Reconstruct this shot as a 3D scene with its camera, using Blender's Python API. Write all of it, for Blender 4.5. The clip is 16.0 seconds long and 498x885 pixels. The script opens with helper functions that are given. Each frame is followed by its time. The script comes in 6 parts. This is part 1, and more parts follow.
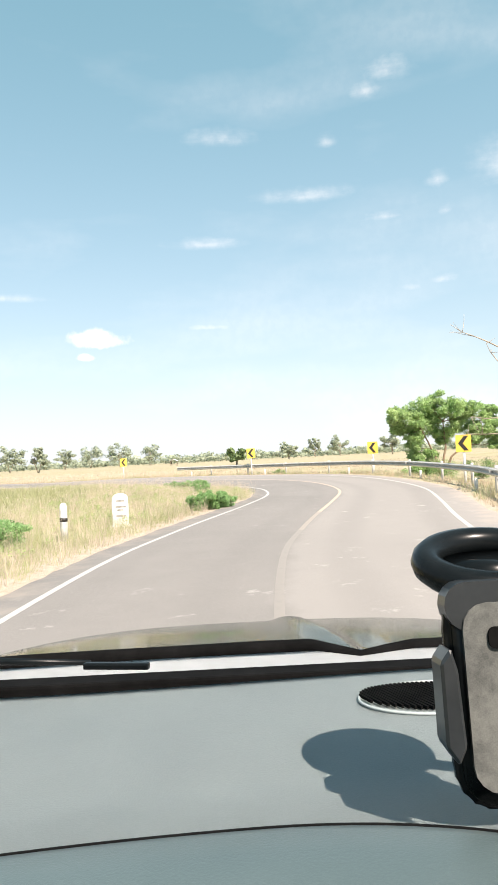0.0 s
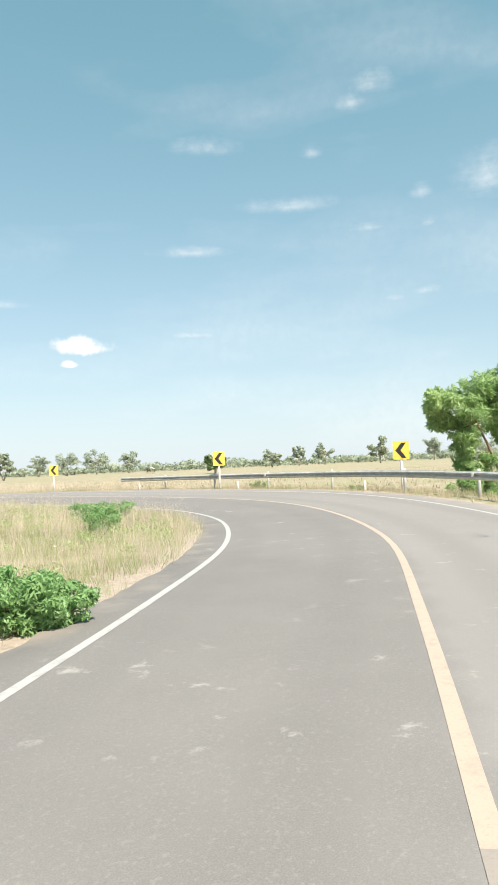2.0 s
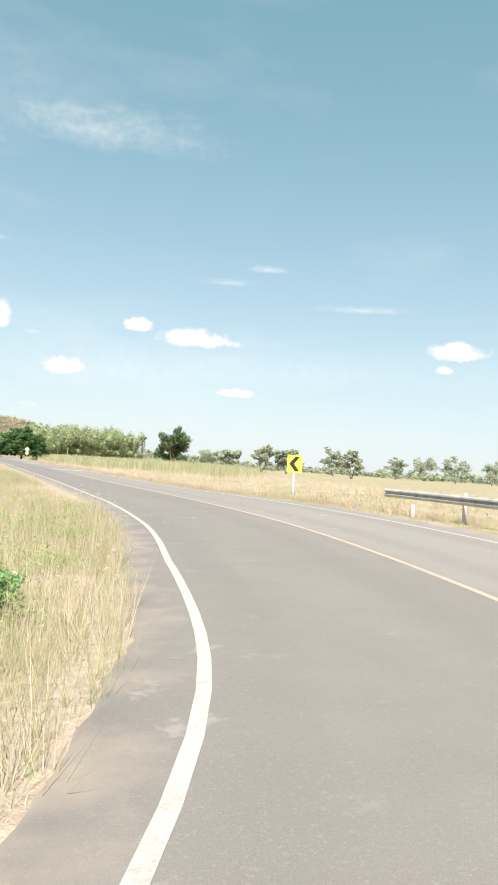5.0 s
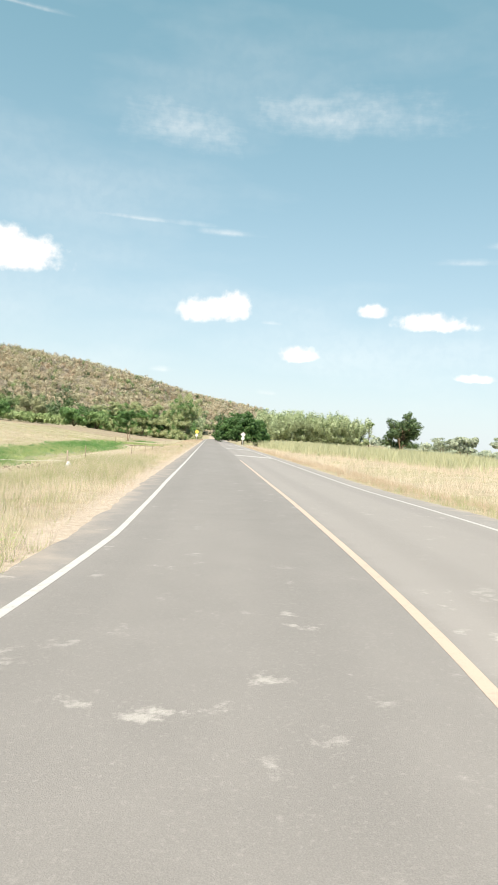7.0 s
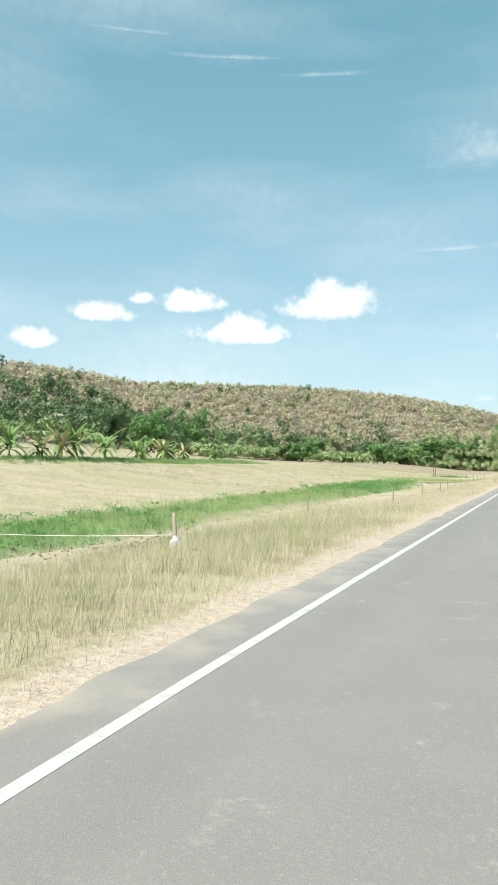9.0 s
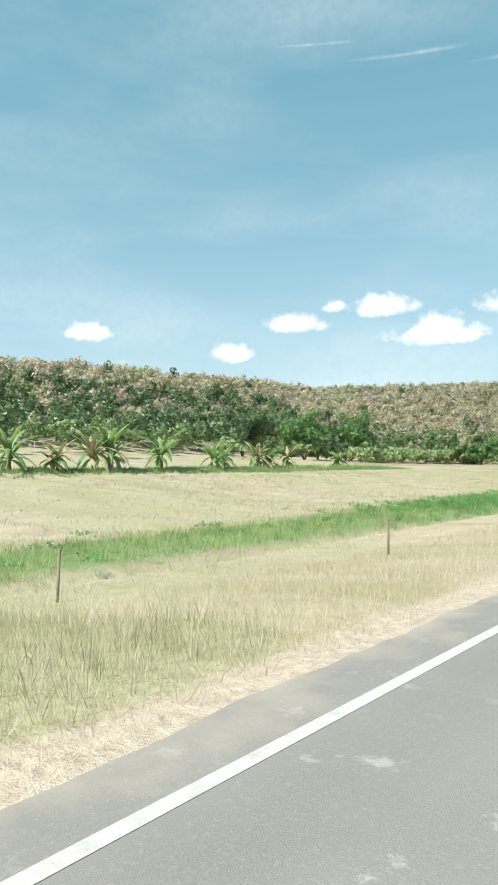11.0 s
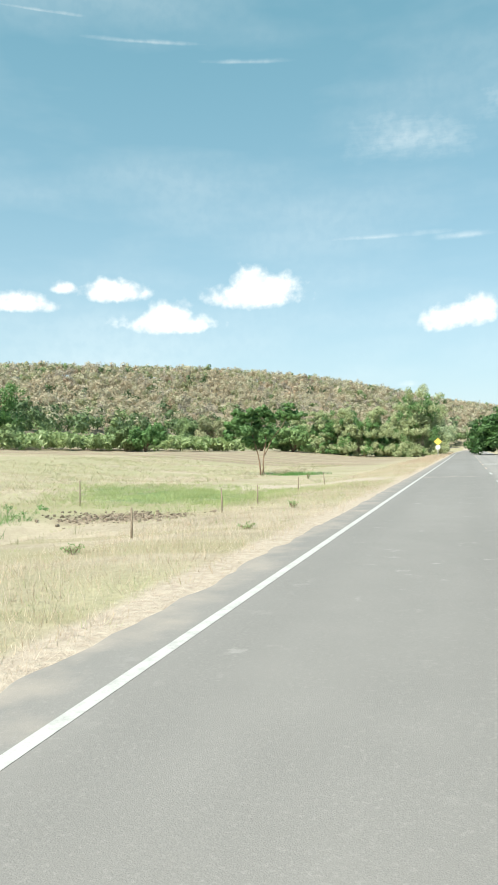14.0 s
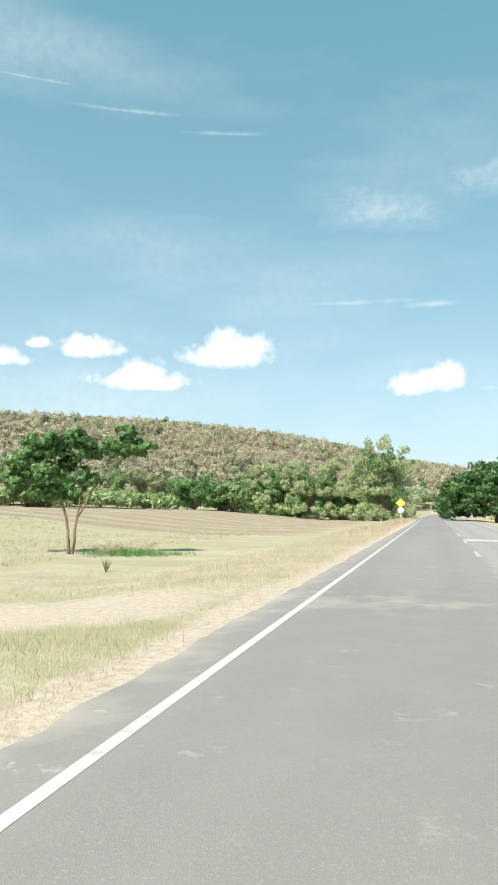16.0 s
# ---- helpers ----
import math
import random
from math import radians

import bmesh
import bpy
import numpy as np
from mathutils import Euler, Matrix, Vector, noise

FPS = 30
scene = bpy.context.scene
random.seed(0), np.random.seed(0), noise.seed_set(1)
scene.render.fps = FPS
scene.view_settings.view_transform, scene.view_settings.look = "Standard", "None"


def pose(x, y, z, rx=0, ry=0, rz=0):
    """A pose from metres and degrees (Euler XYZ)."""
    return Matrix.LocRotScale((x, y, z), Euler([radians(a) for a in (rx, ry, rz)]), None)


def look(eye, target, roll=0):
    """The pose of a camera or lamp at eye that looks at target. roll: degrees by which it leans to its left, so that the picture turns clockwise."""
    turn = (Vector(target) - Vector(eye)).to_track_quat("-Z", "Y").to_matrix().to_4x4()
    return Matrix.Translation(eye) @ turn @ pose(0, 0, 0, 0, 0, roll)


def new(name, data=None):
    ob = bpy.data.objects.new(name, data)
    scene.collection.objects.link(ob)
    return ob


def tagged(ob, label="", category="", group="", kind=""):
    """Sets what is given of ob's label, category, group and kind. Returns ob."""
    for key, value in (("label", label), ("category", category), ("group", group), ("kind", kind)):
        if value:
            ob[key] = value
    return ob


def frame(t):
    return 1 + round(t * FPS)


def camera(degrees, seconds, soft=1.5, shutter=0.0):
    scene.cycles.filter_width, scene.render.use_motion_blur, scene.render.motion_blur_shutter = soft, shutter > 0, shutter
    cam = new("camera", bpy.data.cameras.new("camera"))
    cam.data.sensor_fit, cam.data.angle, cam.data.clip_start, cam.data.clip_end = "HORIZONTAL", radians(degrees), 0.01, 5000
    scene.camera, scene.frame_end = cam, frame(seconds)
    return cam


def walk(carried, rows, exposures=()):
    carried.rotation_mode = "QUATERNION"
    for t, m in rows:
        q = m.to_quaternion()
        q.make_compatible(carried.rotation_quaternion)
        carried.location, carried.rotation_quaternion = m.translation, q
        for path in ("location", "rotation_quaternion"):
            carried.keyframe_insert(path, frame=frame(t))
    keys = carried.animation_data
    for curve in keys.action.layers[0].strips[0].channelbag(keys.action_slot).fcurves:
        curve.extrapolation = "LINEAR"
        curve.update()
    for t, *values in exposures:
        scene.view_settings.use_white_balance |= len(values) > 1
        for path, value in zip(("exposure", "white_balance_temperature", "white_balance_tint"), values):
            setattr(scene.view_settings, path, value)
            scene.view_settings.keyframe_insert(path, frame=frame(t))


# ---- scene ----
LENS = 38.83
PATH = [
    (0.0, -35.935, -43.566, 1.411, -49.69, 1.26, -2.91),
    (0.5, -33.258, -41.223, 1.364, -51.62, 1.24, -2.84),
    (1.0, -30.246, -38.824, 1.369, -52.43, 0.97, -2.48),
    (1.5, -27.087, -36.562, 1.345, -53.6, 0.31, -2.72),
    (2.0, -23.896, -34.441, 1.326, -51.05, 1.87, -2.53),
    (2.5, -20.801, -32.439, 1.309, -50.49, 3.89, -1.21),
    (3.0, -17.823, -30.331, 1.279, -50.0, 3.59, 0.99),
    (3.5, -14.924, -28.13, 1.341, -43.07, 2.65, 3.76),
    (4.0, -12.289, -25.664, 1.333, -36.21, 1.86, 3.46),
    (4.5, -9.842, -23.025, 1.309, -29.41, 1.76, 3.82),
    (5.0, -7.63, -20.177, 1.302, -21.83, 2.04, 3.71),
    (5.2, -6.83, -18.966, 1.302, -18.68, 2.15, 3.12),
    (5.7, -5.072, -15.794, 1.307, -12.9, 1.86, 3.22),
    (6.2, -3.64, -12.398, 1.321, -8.64, 1.09, 3.78),
    (6.7, -2.514, -8.838, 1.337, -5.17, 0.07, 4.21),
    (7.3, -1.535, -4.433, 1.352, -0.98, -1.19, 3.72),
    (7.4, -1.407, -3.695, 1.35, -0.1, -1.68, 3.16),
    (7.5, -1.303, -2.948, 1.35, 0.84, -1.94, 3.02),
    (8.0, -0.901, 0.868, 1.36, 4.2, -2.61, 1.54),
    (8.2, -0.839, 2.438, 1.424, 6.66, -2.3, -0.26),
    (8.5, -0.81, 4.839, 1.34, 12.21, -1.82, -0.62),
    (9.0, -1.009, 8.916, 1.37, 22.82, 1.44, 0.93),
    (9.5, -0.89, 13.096, 1.328, 31.7, 2.28, 0.98),
    (9.7, -0.90, 14.881, 1.335, 33.69, 1.91, 0.32),
    (10.2, -0.965, 19.388, 1.32, 37.9, 2.05, -0.13),
    (10.8, -0.998, 25.064, 1.313, 39.06, 2.02, -0.67),
    (11.4, -1.032, 30.975, 1.314, 36.9, 1.95, -1.06),
    (12.0, -1.033, 37.058, 1.321, 32.4, 2.09, -1.13),
    (12.5, -1.001, 42.248, 1.329, 27.04, 2.39, -0.91),
    (13.0, -0.90, 47.659, 1.339, 24.65, 1.32, -0.65),
    (13.5, -1.031, 53.098, 1.293, 17.71, 0.12, -1.28),
    (14.0, -1.123, 58.49, 1.322, 17.1, 0.6, -0.81),
    (14.5, -1.085, 63.914, 1.323, 18.66, 1.51, -0.12),
    (15.0, -1.097, 69.472, 1.351, 17.33, 2.19, 1.1),
    (15.5, -1.168, 75.209, 1.366, 16.77, 3.99, 0.86),
    (16.0, -1.243, 81.007, 1.343, 14.72, 5.34, 0.49),
]


def camera_rows(path):
    rows = []
    for t, x, y, z, yaw, pitch, roll in path:
        a, b = radians(yaw), radians(pitch)
        eye = Vector((x, y, z))
        way = Vector((-math.sin(a) * math.cos(b), math.cos(a) * math.cos(b), math.sin(b)))
        rows.append((t, look(eye, eye + way, roll)))
    return rows


cam = camera(LENS, 16.0, soft=1.6, shutter=0.0)
EXPOSURES = [(0.0, 1.00, 7250, 18), (0.8, 0.76, 6950, 12), (2.3, 0.78, 6950, 12), (3.0, 0.84, 7250, 16), (5.2, 0.80, 7200, 14), (8.2, 0.78, 6900, 9), (9.3, 0.74, 6600, 4), (12.5, 0.74, 6600, 4), (16.0, 0.77, 6650, 6)]
walk(cam, camera_rows(PATH), EXPOSURES)

# ---- world and sun ----
SUN_YAW, SUN_UP = radians(162), radians(51)
to_sun = Vector((-math.sin(SUN_YAW) * math.cos(SUN_UP), math.cos(SUN_YAW) * math.cos(SUN_UP), math.sin(SUN_UP)))
sun = new("sun", bpy.data.lights.new("sun", "SUN"))
sun.data.energy, sun.data.angle, sun.data.color = 5.0, radians(0.6), (1.0, 0.955, 0.885)
sun.matrix_world = look(to_sun * 100, (0, 0, 0))

# azimuth (left of +y), elevation, half width, half height in degrees
PUFFS = [
    (-37.9, 10.0, 2.4, 0.65), (-36.9, 8.6, 0.7, 0.3), (0.6, 10.1, 2.4, 0.9), (-1.2, 10.6, 1.3, 1.1), (-6.7, 7.15, 1.5, 0.65),
    (-12.4, 10.85, 1.1, 0.5), (-17.0, 10.1, 3.2, 0.65), (-20.6, 6.0, 1.4, 0.3), (16.4, 12.5, 4.0, 1.0), (16.9, 13.5, 1.6, 1.1), (14.4, 13.1, 1.7, 0.9),
    (23.2, 10.3, 3.9, 0.9), (23.2, 11.0, 2.0, 1.0), (34.9, 11.6, 2.5, 0.75), (27.8, 12.8, 2.5, 0.85), (31.7, 12.8, 1.1, 0.5),
    (40.1, 9.4, 1.8, 0.75), (51.4, 10.9, 2.2, 0.8)]
WISPS = [
    (-48.6, 24.5, 3.4, 0.9), (-62.2, 28.0, 2.6, 1.2), (-57.2, 23.8, 1.2, 0.6), (-46.9, 17.0, 4.4, 0.55), (-47.0, 10.6, 3.2, 0.35),
    (-55.3, 20.1, 4.6, 0.7), (-61.6, 18.1, 3.2, 0.6), (-65.7, 20.2, 1.2, 0.9), (-4.2, 9.4, 1.6, 0.3), (-0.2, 16.0, 3.2, 0.35),
    (-22.7, 15.8, 2.2, 0.35), (-19.3, 14.6, 2.8, 0.35), (-30.3, 13.0, 4.4, 0.4), (7.0, 16.4, 7.4, 0.33), (4.2, 5.0, 1.4, 0.3),
    (48.6, 8.4, 2.6, 0.5), (-4.3, 3.8, 1.0, 0.25), (-8.0, 24.5, 12.0, 2.2),
    (-60.5, 26.8, 1.9, 0.9), (-65.7, 13.0, 1.5, 0.6), (-63.3, 12.6, 1.3, 0.5), (-70.8, 20.5, 3.0, 2.0), (-66.2, 18.0, 0.9, 0.7), (25.0, 30.0, 6.5, 0.22), (33.5, 31.2, 6.5, 0.2), (17.0, 28.9, 5.0, 0.2), (4.0, 23.0, 7.0, 2.4)]


def node(tree, kind, **inputs):
    n = tree.nodes.new(kind)
    for key, value in inputs.items():
        slot = int(key[1:]) if key[0] == "i" and key[1:].isdigit() else key.replace("_", " ")
        if isinstance(value, bpy.types.NodeSocket):
            tree.links.new(value, n.inputs[slot])
        else:
            n.inputs[slot].default_value = value
    return n


def calc(tree, op, a, b=None, c=None):
    n = tree.nodes.new("ShaderNodeMath")
    n.operation = op
    for slot, value in enumerate((a, b, c)):
        if isinstance(value, bpy.types.NodeSocket):
            tree.links.new(value, n.inputs[slot])
        elif value is not None:
            n.inputs[slot].default_value = value
    return n.outputs[0]


def mixed(tree, fac, a, b):
    n = tree.nodes.new("ShaderNodeMix")
    n.data_type = "RGBA"
    for slot, value in ((0, fac), (6, a), (7, b)):
        if isinstance(value, bpy.types.NodeSocket):
            tree.links.new(value, n.inputs[slot])
        else:
            n.inputs[slot].default_value = value if slot == 0 else (*value, 1)
    return n.outputs[2]


def build_world():
    world = bpy.data.worlds.new("sky")
    scene.world = world
    world.use_nodes = True
    tr = world.node_tree
    tr.nodes.clear()
    air = tr.nodes.new("ShaderNodeTexSky")
    air.sky_type, air.sun_disc = "NISHITA", False
    air.sun_elevation, air.sun_rotation = SUN_UP, math.pi / 2 - math.atan2(to_sun.y, to_sun.x)
    air.air_density, air.dust_density, air.ozone_density, air.altitude = 1.0, 0.12, 1.0, 0
    way = tr.nodes.new("ShaderNodeTexCoord").outputs["Generated"]
    parts = tr.nodes.new("ShaderNodeSeparateXYZ")
    tr.links.new(way, parts.inputs[0])
    az = calc(tr, "ARCTAN2", calc(tr, "MULTIPLY", parts.outputs[0], -1.0), parts.outputs[1])
    el = calc(tr, "ARCSINE", parts.outputs[2])
    az, el = calc(tr, "MULTIPLY", az, 57.2958), calc(tr, "MULTIPLY", el, 57.2958)
    big = node(tr, "ShaderNodeTexNoise", Vector=way, Scale=22.0, Detail=3.0, Roughness=0.5).outputs["Fac"]
    fine = node(tr, "ShaderNodeTexNoise", Vector=way, Scale=80.0, Detail=4.0, Roughness=0.52).outputs["Fac"]
    streak_at = node(tr, "ShaderNodeMapping", Vector=way, Scale=(16.0, 16.0, 90.0)).outputs[0]
    streak = node(tr, "ShaderNodeTexNoise", Vector=streak_at, Scale=1.0, Detail=6.0, Roughness=0.65).outputs["Fac"]

    def blobs(rows, ragged, edge, noise_out):
        total = None
        for a, e, w, h in rows:
            u = calc(tr, "DIVIDE", calc(tr, "SUBTRACT", az, a), w)
            v = calc(tr, "DIVIDE", calc(tr, "SUBTRACT", el, e), h)
            v = calc(tr, "MAXIMUM", v, calc(tr, "MULTIPLY", v, -1.7))
            d = calc(tr, "SQRT", calc(tr, "ADD", calc(tr, "MULTIPLY", u, u), calc(tr, "MULTIPLY", v, v)))
            near = calc(tr, "SUBTRACT", 1.0, d)
            total = near if total is None else calc(tr, "MAXIMUM", total, near)
        shape = calc(tr, "ADD", total, calc(tr, "MULTIPLY", calc(tr, "SUBTRACT", noise_out, 0.5), ragged))
        m = node(tr, "ShaderNodeMapRange", Value=shape, i1=0.0, i2=edge)
        m.interpolation_type = "SMOOTHSTEP"
        return m.outputs[0]

    lumpy = calc(tr, "ADD", calc(tr, "MULTIPLY", big, 0.66), calc(tr, "MULTIPLY", fine, 0.34))
    puff = blobs([(a, e - 0.35 * h, w * 1.3, h * 1.7) for a, e, w, h in PUFFS], 1.7, 0.75, lumpy)
    wisp = calc(tr, "MULTIPLY", blobs([(a, e, w * 1.1, h * 1.35) for a, e, w, h in WISPS], 2.0, 1.9, calc(tr, "ADD", calc(tr, "MULTIPLY", streak, 0.45), calc(tr, "MULTIPLY", lumpy, 0.55))), 0.46)
    thin_at = node(tr, "ShaderNodeMapping", Vector=way, Rotation=(0.0, 0.5, 0.0), Scale=(2.0, 2.0, 7.0)).outputs[0]
    thin = node(tr, "ShaderNodeTexNoise", Vector=thin_at, Scale=1.0, Detail=5.0, Roughness=0.5).outputs["Fac"]
    veil = calc(tr, "MULTIPLY", node(tr, "ShaderNodeMapRange", Value=thin, i1=0.45, i2=0.75).outputs[0], 0.22)
    lump = node(tr, "ShaderNodeMapRange", Value=fine, i1=0.38, i2=0.58).outputs[0]
    shade = mixed(tr, lump, (0.80, 0.81, 0.84), (0.98, 0.97, 0.96))
    soft = mixed(tr, HAZE_SHARE, air.outputs[0], (0.0, 0.0, 0.0))
    thin_air = node(tr, "ShaderNodeBackground", Color=soft, Strength=SKY).outputs[0]
    haze = node(tr, "ShaderNodeBackground", Color=(*HAZE, 1), Strength=HAZE_SHARE).outputs[0]
    base = tr.nodes.new("ShaderNodeAddShader")
    tr.links.new(thin_air, base.inputs[0])
    tr.links.new(haze, base.inputs[1])
    low = calc(tr, "MULTIPLY", calc(tr, "EXPONENT", calc(tr, "DIVIDE", calc(tr, "MAXIMUM", el, 0.0), -12.0)), 0.90)
    pale = node(tr, "ShaderNodeBackground", Color=(*HORIZON, 1), Strength=1.0).outputs[0]
    hazed = node(tr, "ShaderNodeMixShader", Fac=low)
    tr.links.new(base.outputs[0], hazed.inputs[1])
    tr.links.new(pale, hazed.inputs[2])
    base = hazed.outputs[0]
    cloud = node(tr, "ShaderNodeBackground", Color=shade, Strength=CLOUD).outputs[0]
    cover = calc(tr, "MAXIMUM", calc(tr, "MAXIMUM", puff, wisp), veil)
    both = tr.nodes.new("ShaderNodeMixShader")
    tr.links.new(cover, both.inputs[0])
    tr.links.new(base, both.inputs[1])
    tr.links.new(cloud, both.inputs[2])
    out = tr.nodes.new("ShaderNodeOutputWorld")
    tr.links.new(both.outputs[0], out.inputs[0])


SKY, CLOUD = 0.116, 0.84
HAZE, HAZE_SHARE, HORIZON = (0.085, 0.292, 0.315), 0.50, (0.425, 0.505, 0.585)
build_world()

# ---- materials ----


def material(name, base, rough=0.8, metal=0.0):
    m = bpy.data.materials.new(name)
    m.use_nodes = True
    b = m.node_tree.nodes["Principled BSDF"]
    b.inputs["Base Color"].default_value = (*base, 1)
    b.inputs["Roughness"].default_value = rough
    b.inputs["Metallic"].default_value = metal
    return m


def noise_at(tr, scale, detail=5.0, rough=0.6, stretch=None, source="Object"):
    v = tr.nodes.new("ShaderNodeTexCoord").outputs[source]
    if stretch:
        v = node(tr, "ShaderNodeMapping", Vector=v, Scale=stretch).outputs[0]
    return node(tr, "ShaderNodeTexNoise", Vector=v, Scale=scale, Detail=detail, Roughness=rough).outputs["Fac"]


def sharpen(tr, value, low, high):
    return node(tr, "ShaderNodeMapRange", Value=value, i1=low, i2=high).outputs[0]


def bump(tr, height, strength, distance):
    b = tr.nodes["Principled BSDF"]
    n = node(tr, "ShaderNodeBump", Strength=strength, Distance=distance, Height=height)
    tr.links.new(n.outputs[0], b.inputs["Normal"])


def paint(tr, colour):
    tr.links.new(colour, tr.nodes["Principled BSDF"].inputs["Base Color"])


def two_tone(name, dark, light, scale, rough=0.8, metal=0.0, fine=None, relief=0.0, stretch=None, low=0.35, high=0.65):
    m = material(name, light, rough, metal)
    tr = m.node_tree
    n = noise_at(tr, scale, stretch=stretch)
    f = noise_at(tr, fine or scale * 9, 3.0)
    mix = calc(tr, "ADD", calc(tr, "MULTIPLY", sharpen(tr, n, low, high), 0.65), calc(tr, "MULTIPLY", sharpen(tr, f, 0.3, 0.7), 0.35))
    paint(tr, mixed(tr, mix, dark, light))
    if relief:
        bump(tr, f, 0.6, relief)
    return m


def leaf_material(name, dark, light, see_through=0.25, rough=0.55):
    m = material(name, light, rough)
    tr = m.node_tree
    b = tr.nodes["Principled BSDF"]
    pick = tr.nodes.new("ShaderNodeNewGeometry").outputs["Random Per Island"]
    wide = noise_at(tr, 0.35, 3.0)
    fac = calc(tr, "ADD", calc(tr, "MULTIPLY", pick, 0.30), calc(tr, "MULTIPLY", sharpen(tr, wide, 0.32, 0.68), 0.70))
    colour = mixed(tr, fac, dark, light)
    paint(tr, colour)
    thin = node(tr, "ShaderNodeBsdfTranslucent", Color=colour)
    both = node(tr, "ShaderNodeMixShader", Fac=see_through)
    tr.links.new(b.outputs[0], both.inputs[1])
    tr.links.new(thin.outputs[0], both.inputs[2])
    tr.links.new(both.outputs[0], tr.nodes["Material Output"].inputs[0])
    return m


def asphalt_material():
    """Sun-bleached asphalt: patches, darker wheel tracks, pale scuffs and dust blown in from the edges."""
    m = material("asphalt", (0.2, 0.19, 0.18), 0.85)
    tr = m.node_tree
    wide = noise_at(tr, 0.18, 4.0, stretch=(1.0, 0.35, 1.0))
    mid = noise_at(tr, 1.4, 5.0)
    grit = noise_at(tr, 140.0, 2.0)
    stone = noise_at(tr, 38.0, 3.0)
    side = tr.nodes.new("ShaderNodeAttribute")
    side.attribute_name = "side"
    off = side.outputs["Fac"]
    scuffs = calc(tr, "MULTIPLY", sharpen(tr, noise_at(tr, 2.1, 6.0, 0.72), 0.60, 0.68), sharpen(tr, noise_at(tr, 0.16, 3.0), 0.40, 0.60))
    f = calc(tr, "ADD", calc(tr, "MULTIPLY", sharpen(tr, wide, 0.3, 0.7), 0.5), calc(tr, "MULTIPLY", mid, 0.5))
    c = mixed(tr, f, (0.138, 0.130, 0.123), (0.232, 0.216, 0.203))
    # the outer lane is older and paler than the inner one
    lane = sharpen(tr, calc(tr, "ADD", off, calc(tr, "MULTIPLY", calc(tr, "SUBTRACT", mid, 0.5), 0.5)), -0.10, 0.20)
    c = mixed(tr, calc(tr, "MULTIPLY", lane, 0.42), c, (0.325, 0.300, 0.280))
    track = calc(tr, "SINE", calc(tr, "MULTIPLY", calc(tr, "SUBTRACT", calc(tr, "ABSOLUTE", off), 0.42), 3.49))
    track = calc(tr, "MULTIPLY", sharpen(tr, calc(tr, "ADD", track, calc(tr, "MULTIPLY", calc(tr, "SUBTRACT", wide, 0.5), 1.6)), 0.2, 1.2), 0.30)
    c = mixed(tr, track, c, (0.135, 0.127, 0.120))
    c = mixed(tr, calc(tr, "MULTIPLY", sharpen(tr, grit, 0.35, 0.7), 0.35), c, (0.30, 0.285, 0.265))
    c = mixed(tr, calc(tr, "MULTIPLY", sharpen(tr, stone, 0.56, 0.70), 0.22), c, (0.36, 0.34, 0.315))
    edge = calc(tr, "SUBTRACT", calc(tr, "ABSOLUTE", calc(tr, "ADD", off, -0.12)), 3.35)
    dust = sharpen(tr, calc(tr, "ADD", edge, calc(tr, "MULTIPLY", calc(tr, "SUBTRACT", mid, 0.52), 2.2)), 0.0, 0.75)
    c = mixed(tr, calc(tr, "MULTIPLY", dust, 0.55), c, (0.40, 0.335, 0.275))
    spill = tr.nodes.new("ShaderNodeAttribute")
    spill.attribute_name = "spill"
    sand = sharpen(tr, calc(tr, "ADD", spill.outputs["Fac"], calc(tr, "MULTIPLY", calc(tr, "SUBTRACT", mid, 0.5), 1.4)), 0.35, 0.85)
    c = mixed(tr, calc(tr, "MULTIPLY", sand, 0.6), c, (0.42, 0.36, 0.30))
    c = mixed(tr, calc(tr, "MULTIPLY", scuffs, 0.55), c, (0.48, 0.455, 0.42))
    paint(tr, c)
    bump(tr, calc(tr, "ADD", grit, calc(tr, "MULTIPLY", stone, 0.6)), 0.4, 0.005)
    return m


def line_material(name, base, road):
    m = material(name, base, 0.7)
    tr = m.node_tree
    worn = sharpen(tr, noise_at(tr, 7.0, 6.0, 0.75), 0.50, 0.70)
    fleck = sharpen(tr, noise_at(tr, 60.0, 3.0, 0.6), 0.55, 0.7)
    c = mixed(tr, calc(tr, "MULTIPLY", calc(tr, "ADD", worn, calc(tr, "MULTIPLY", fleck, 0.6)), 0.55), base, road)
    paint(tr, c)
    return m


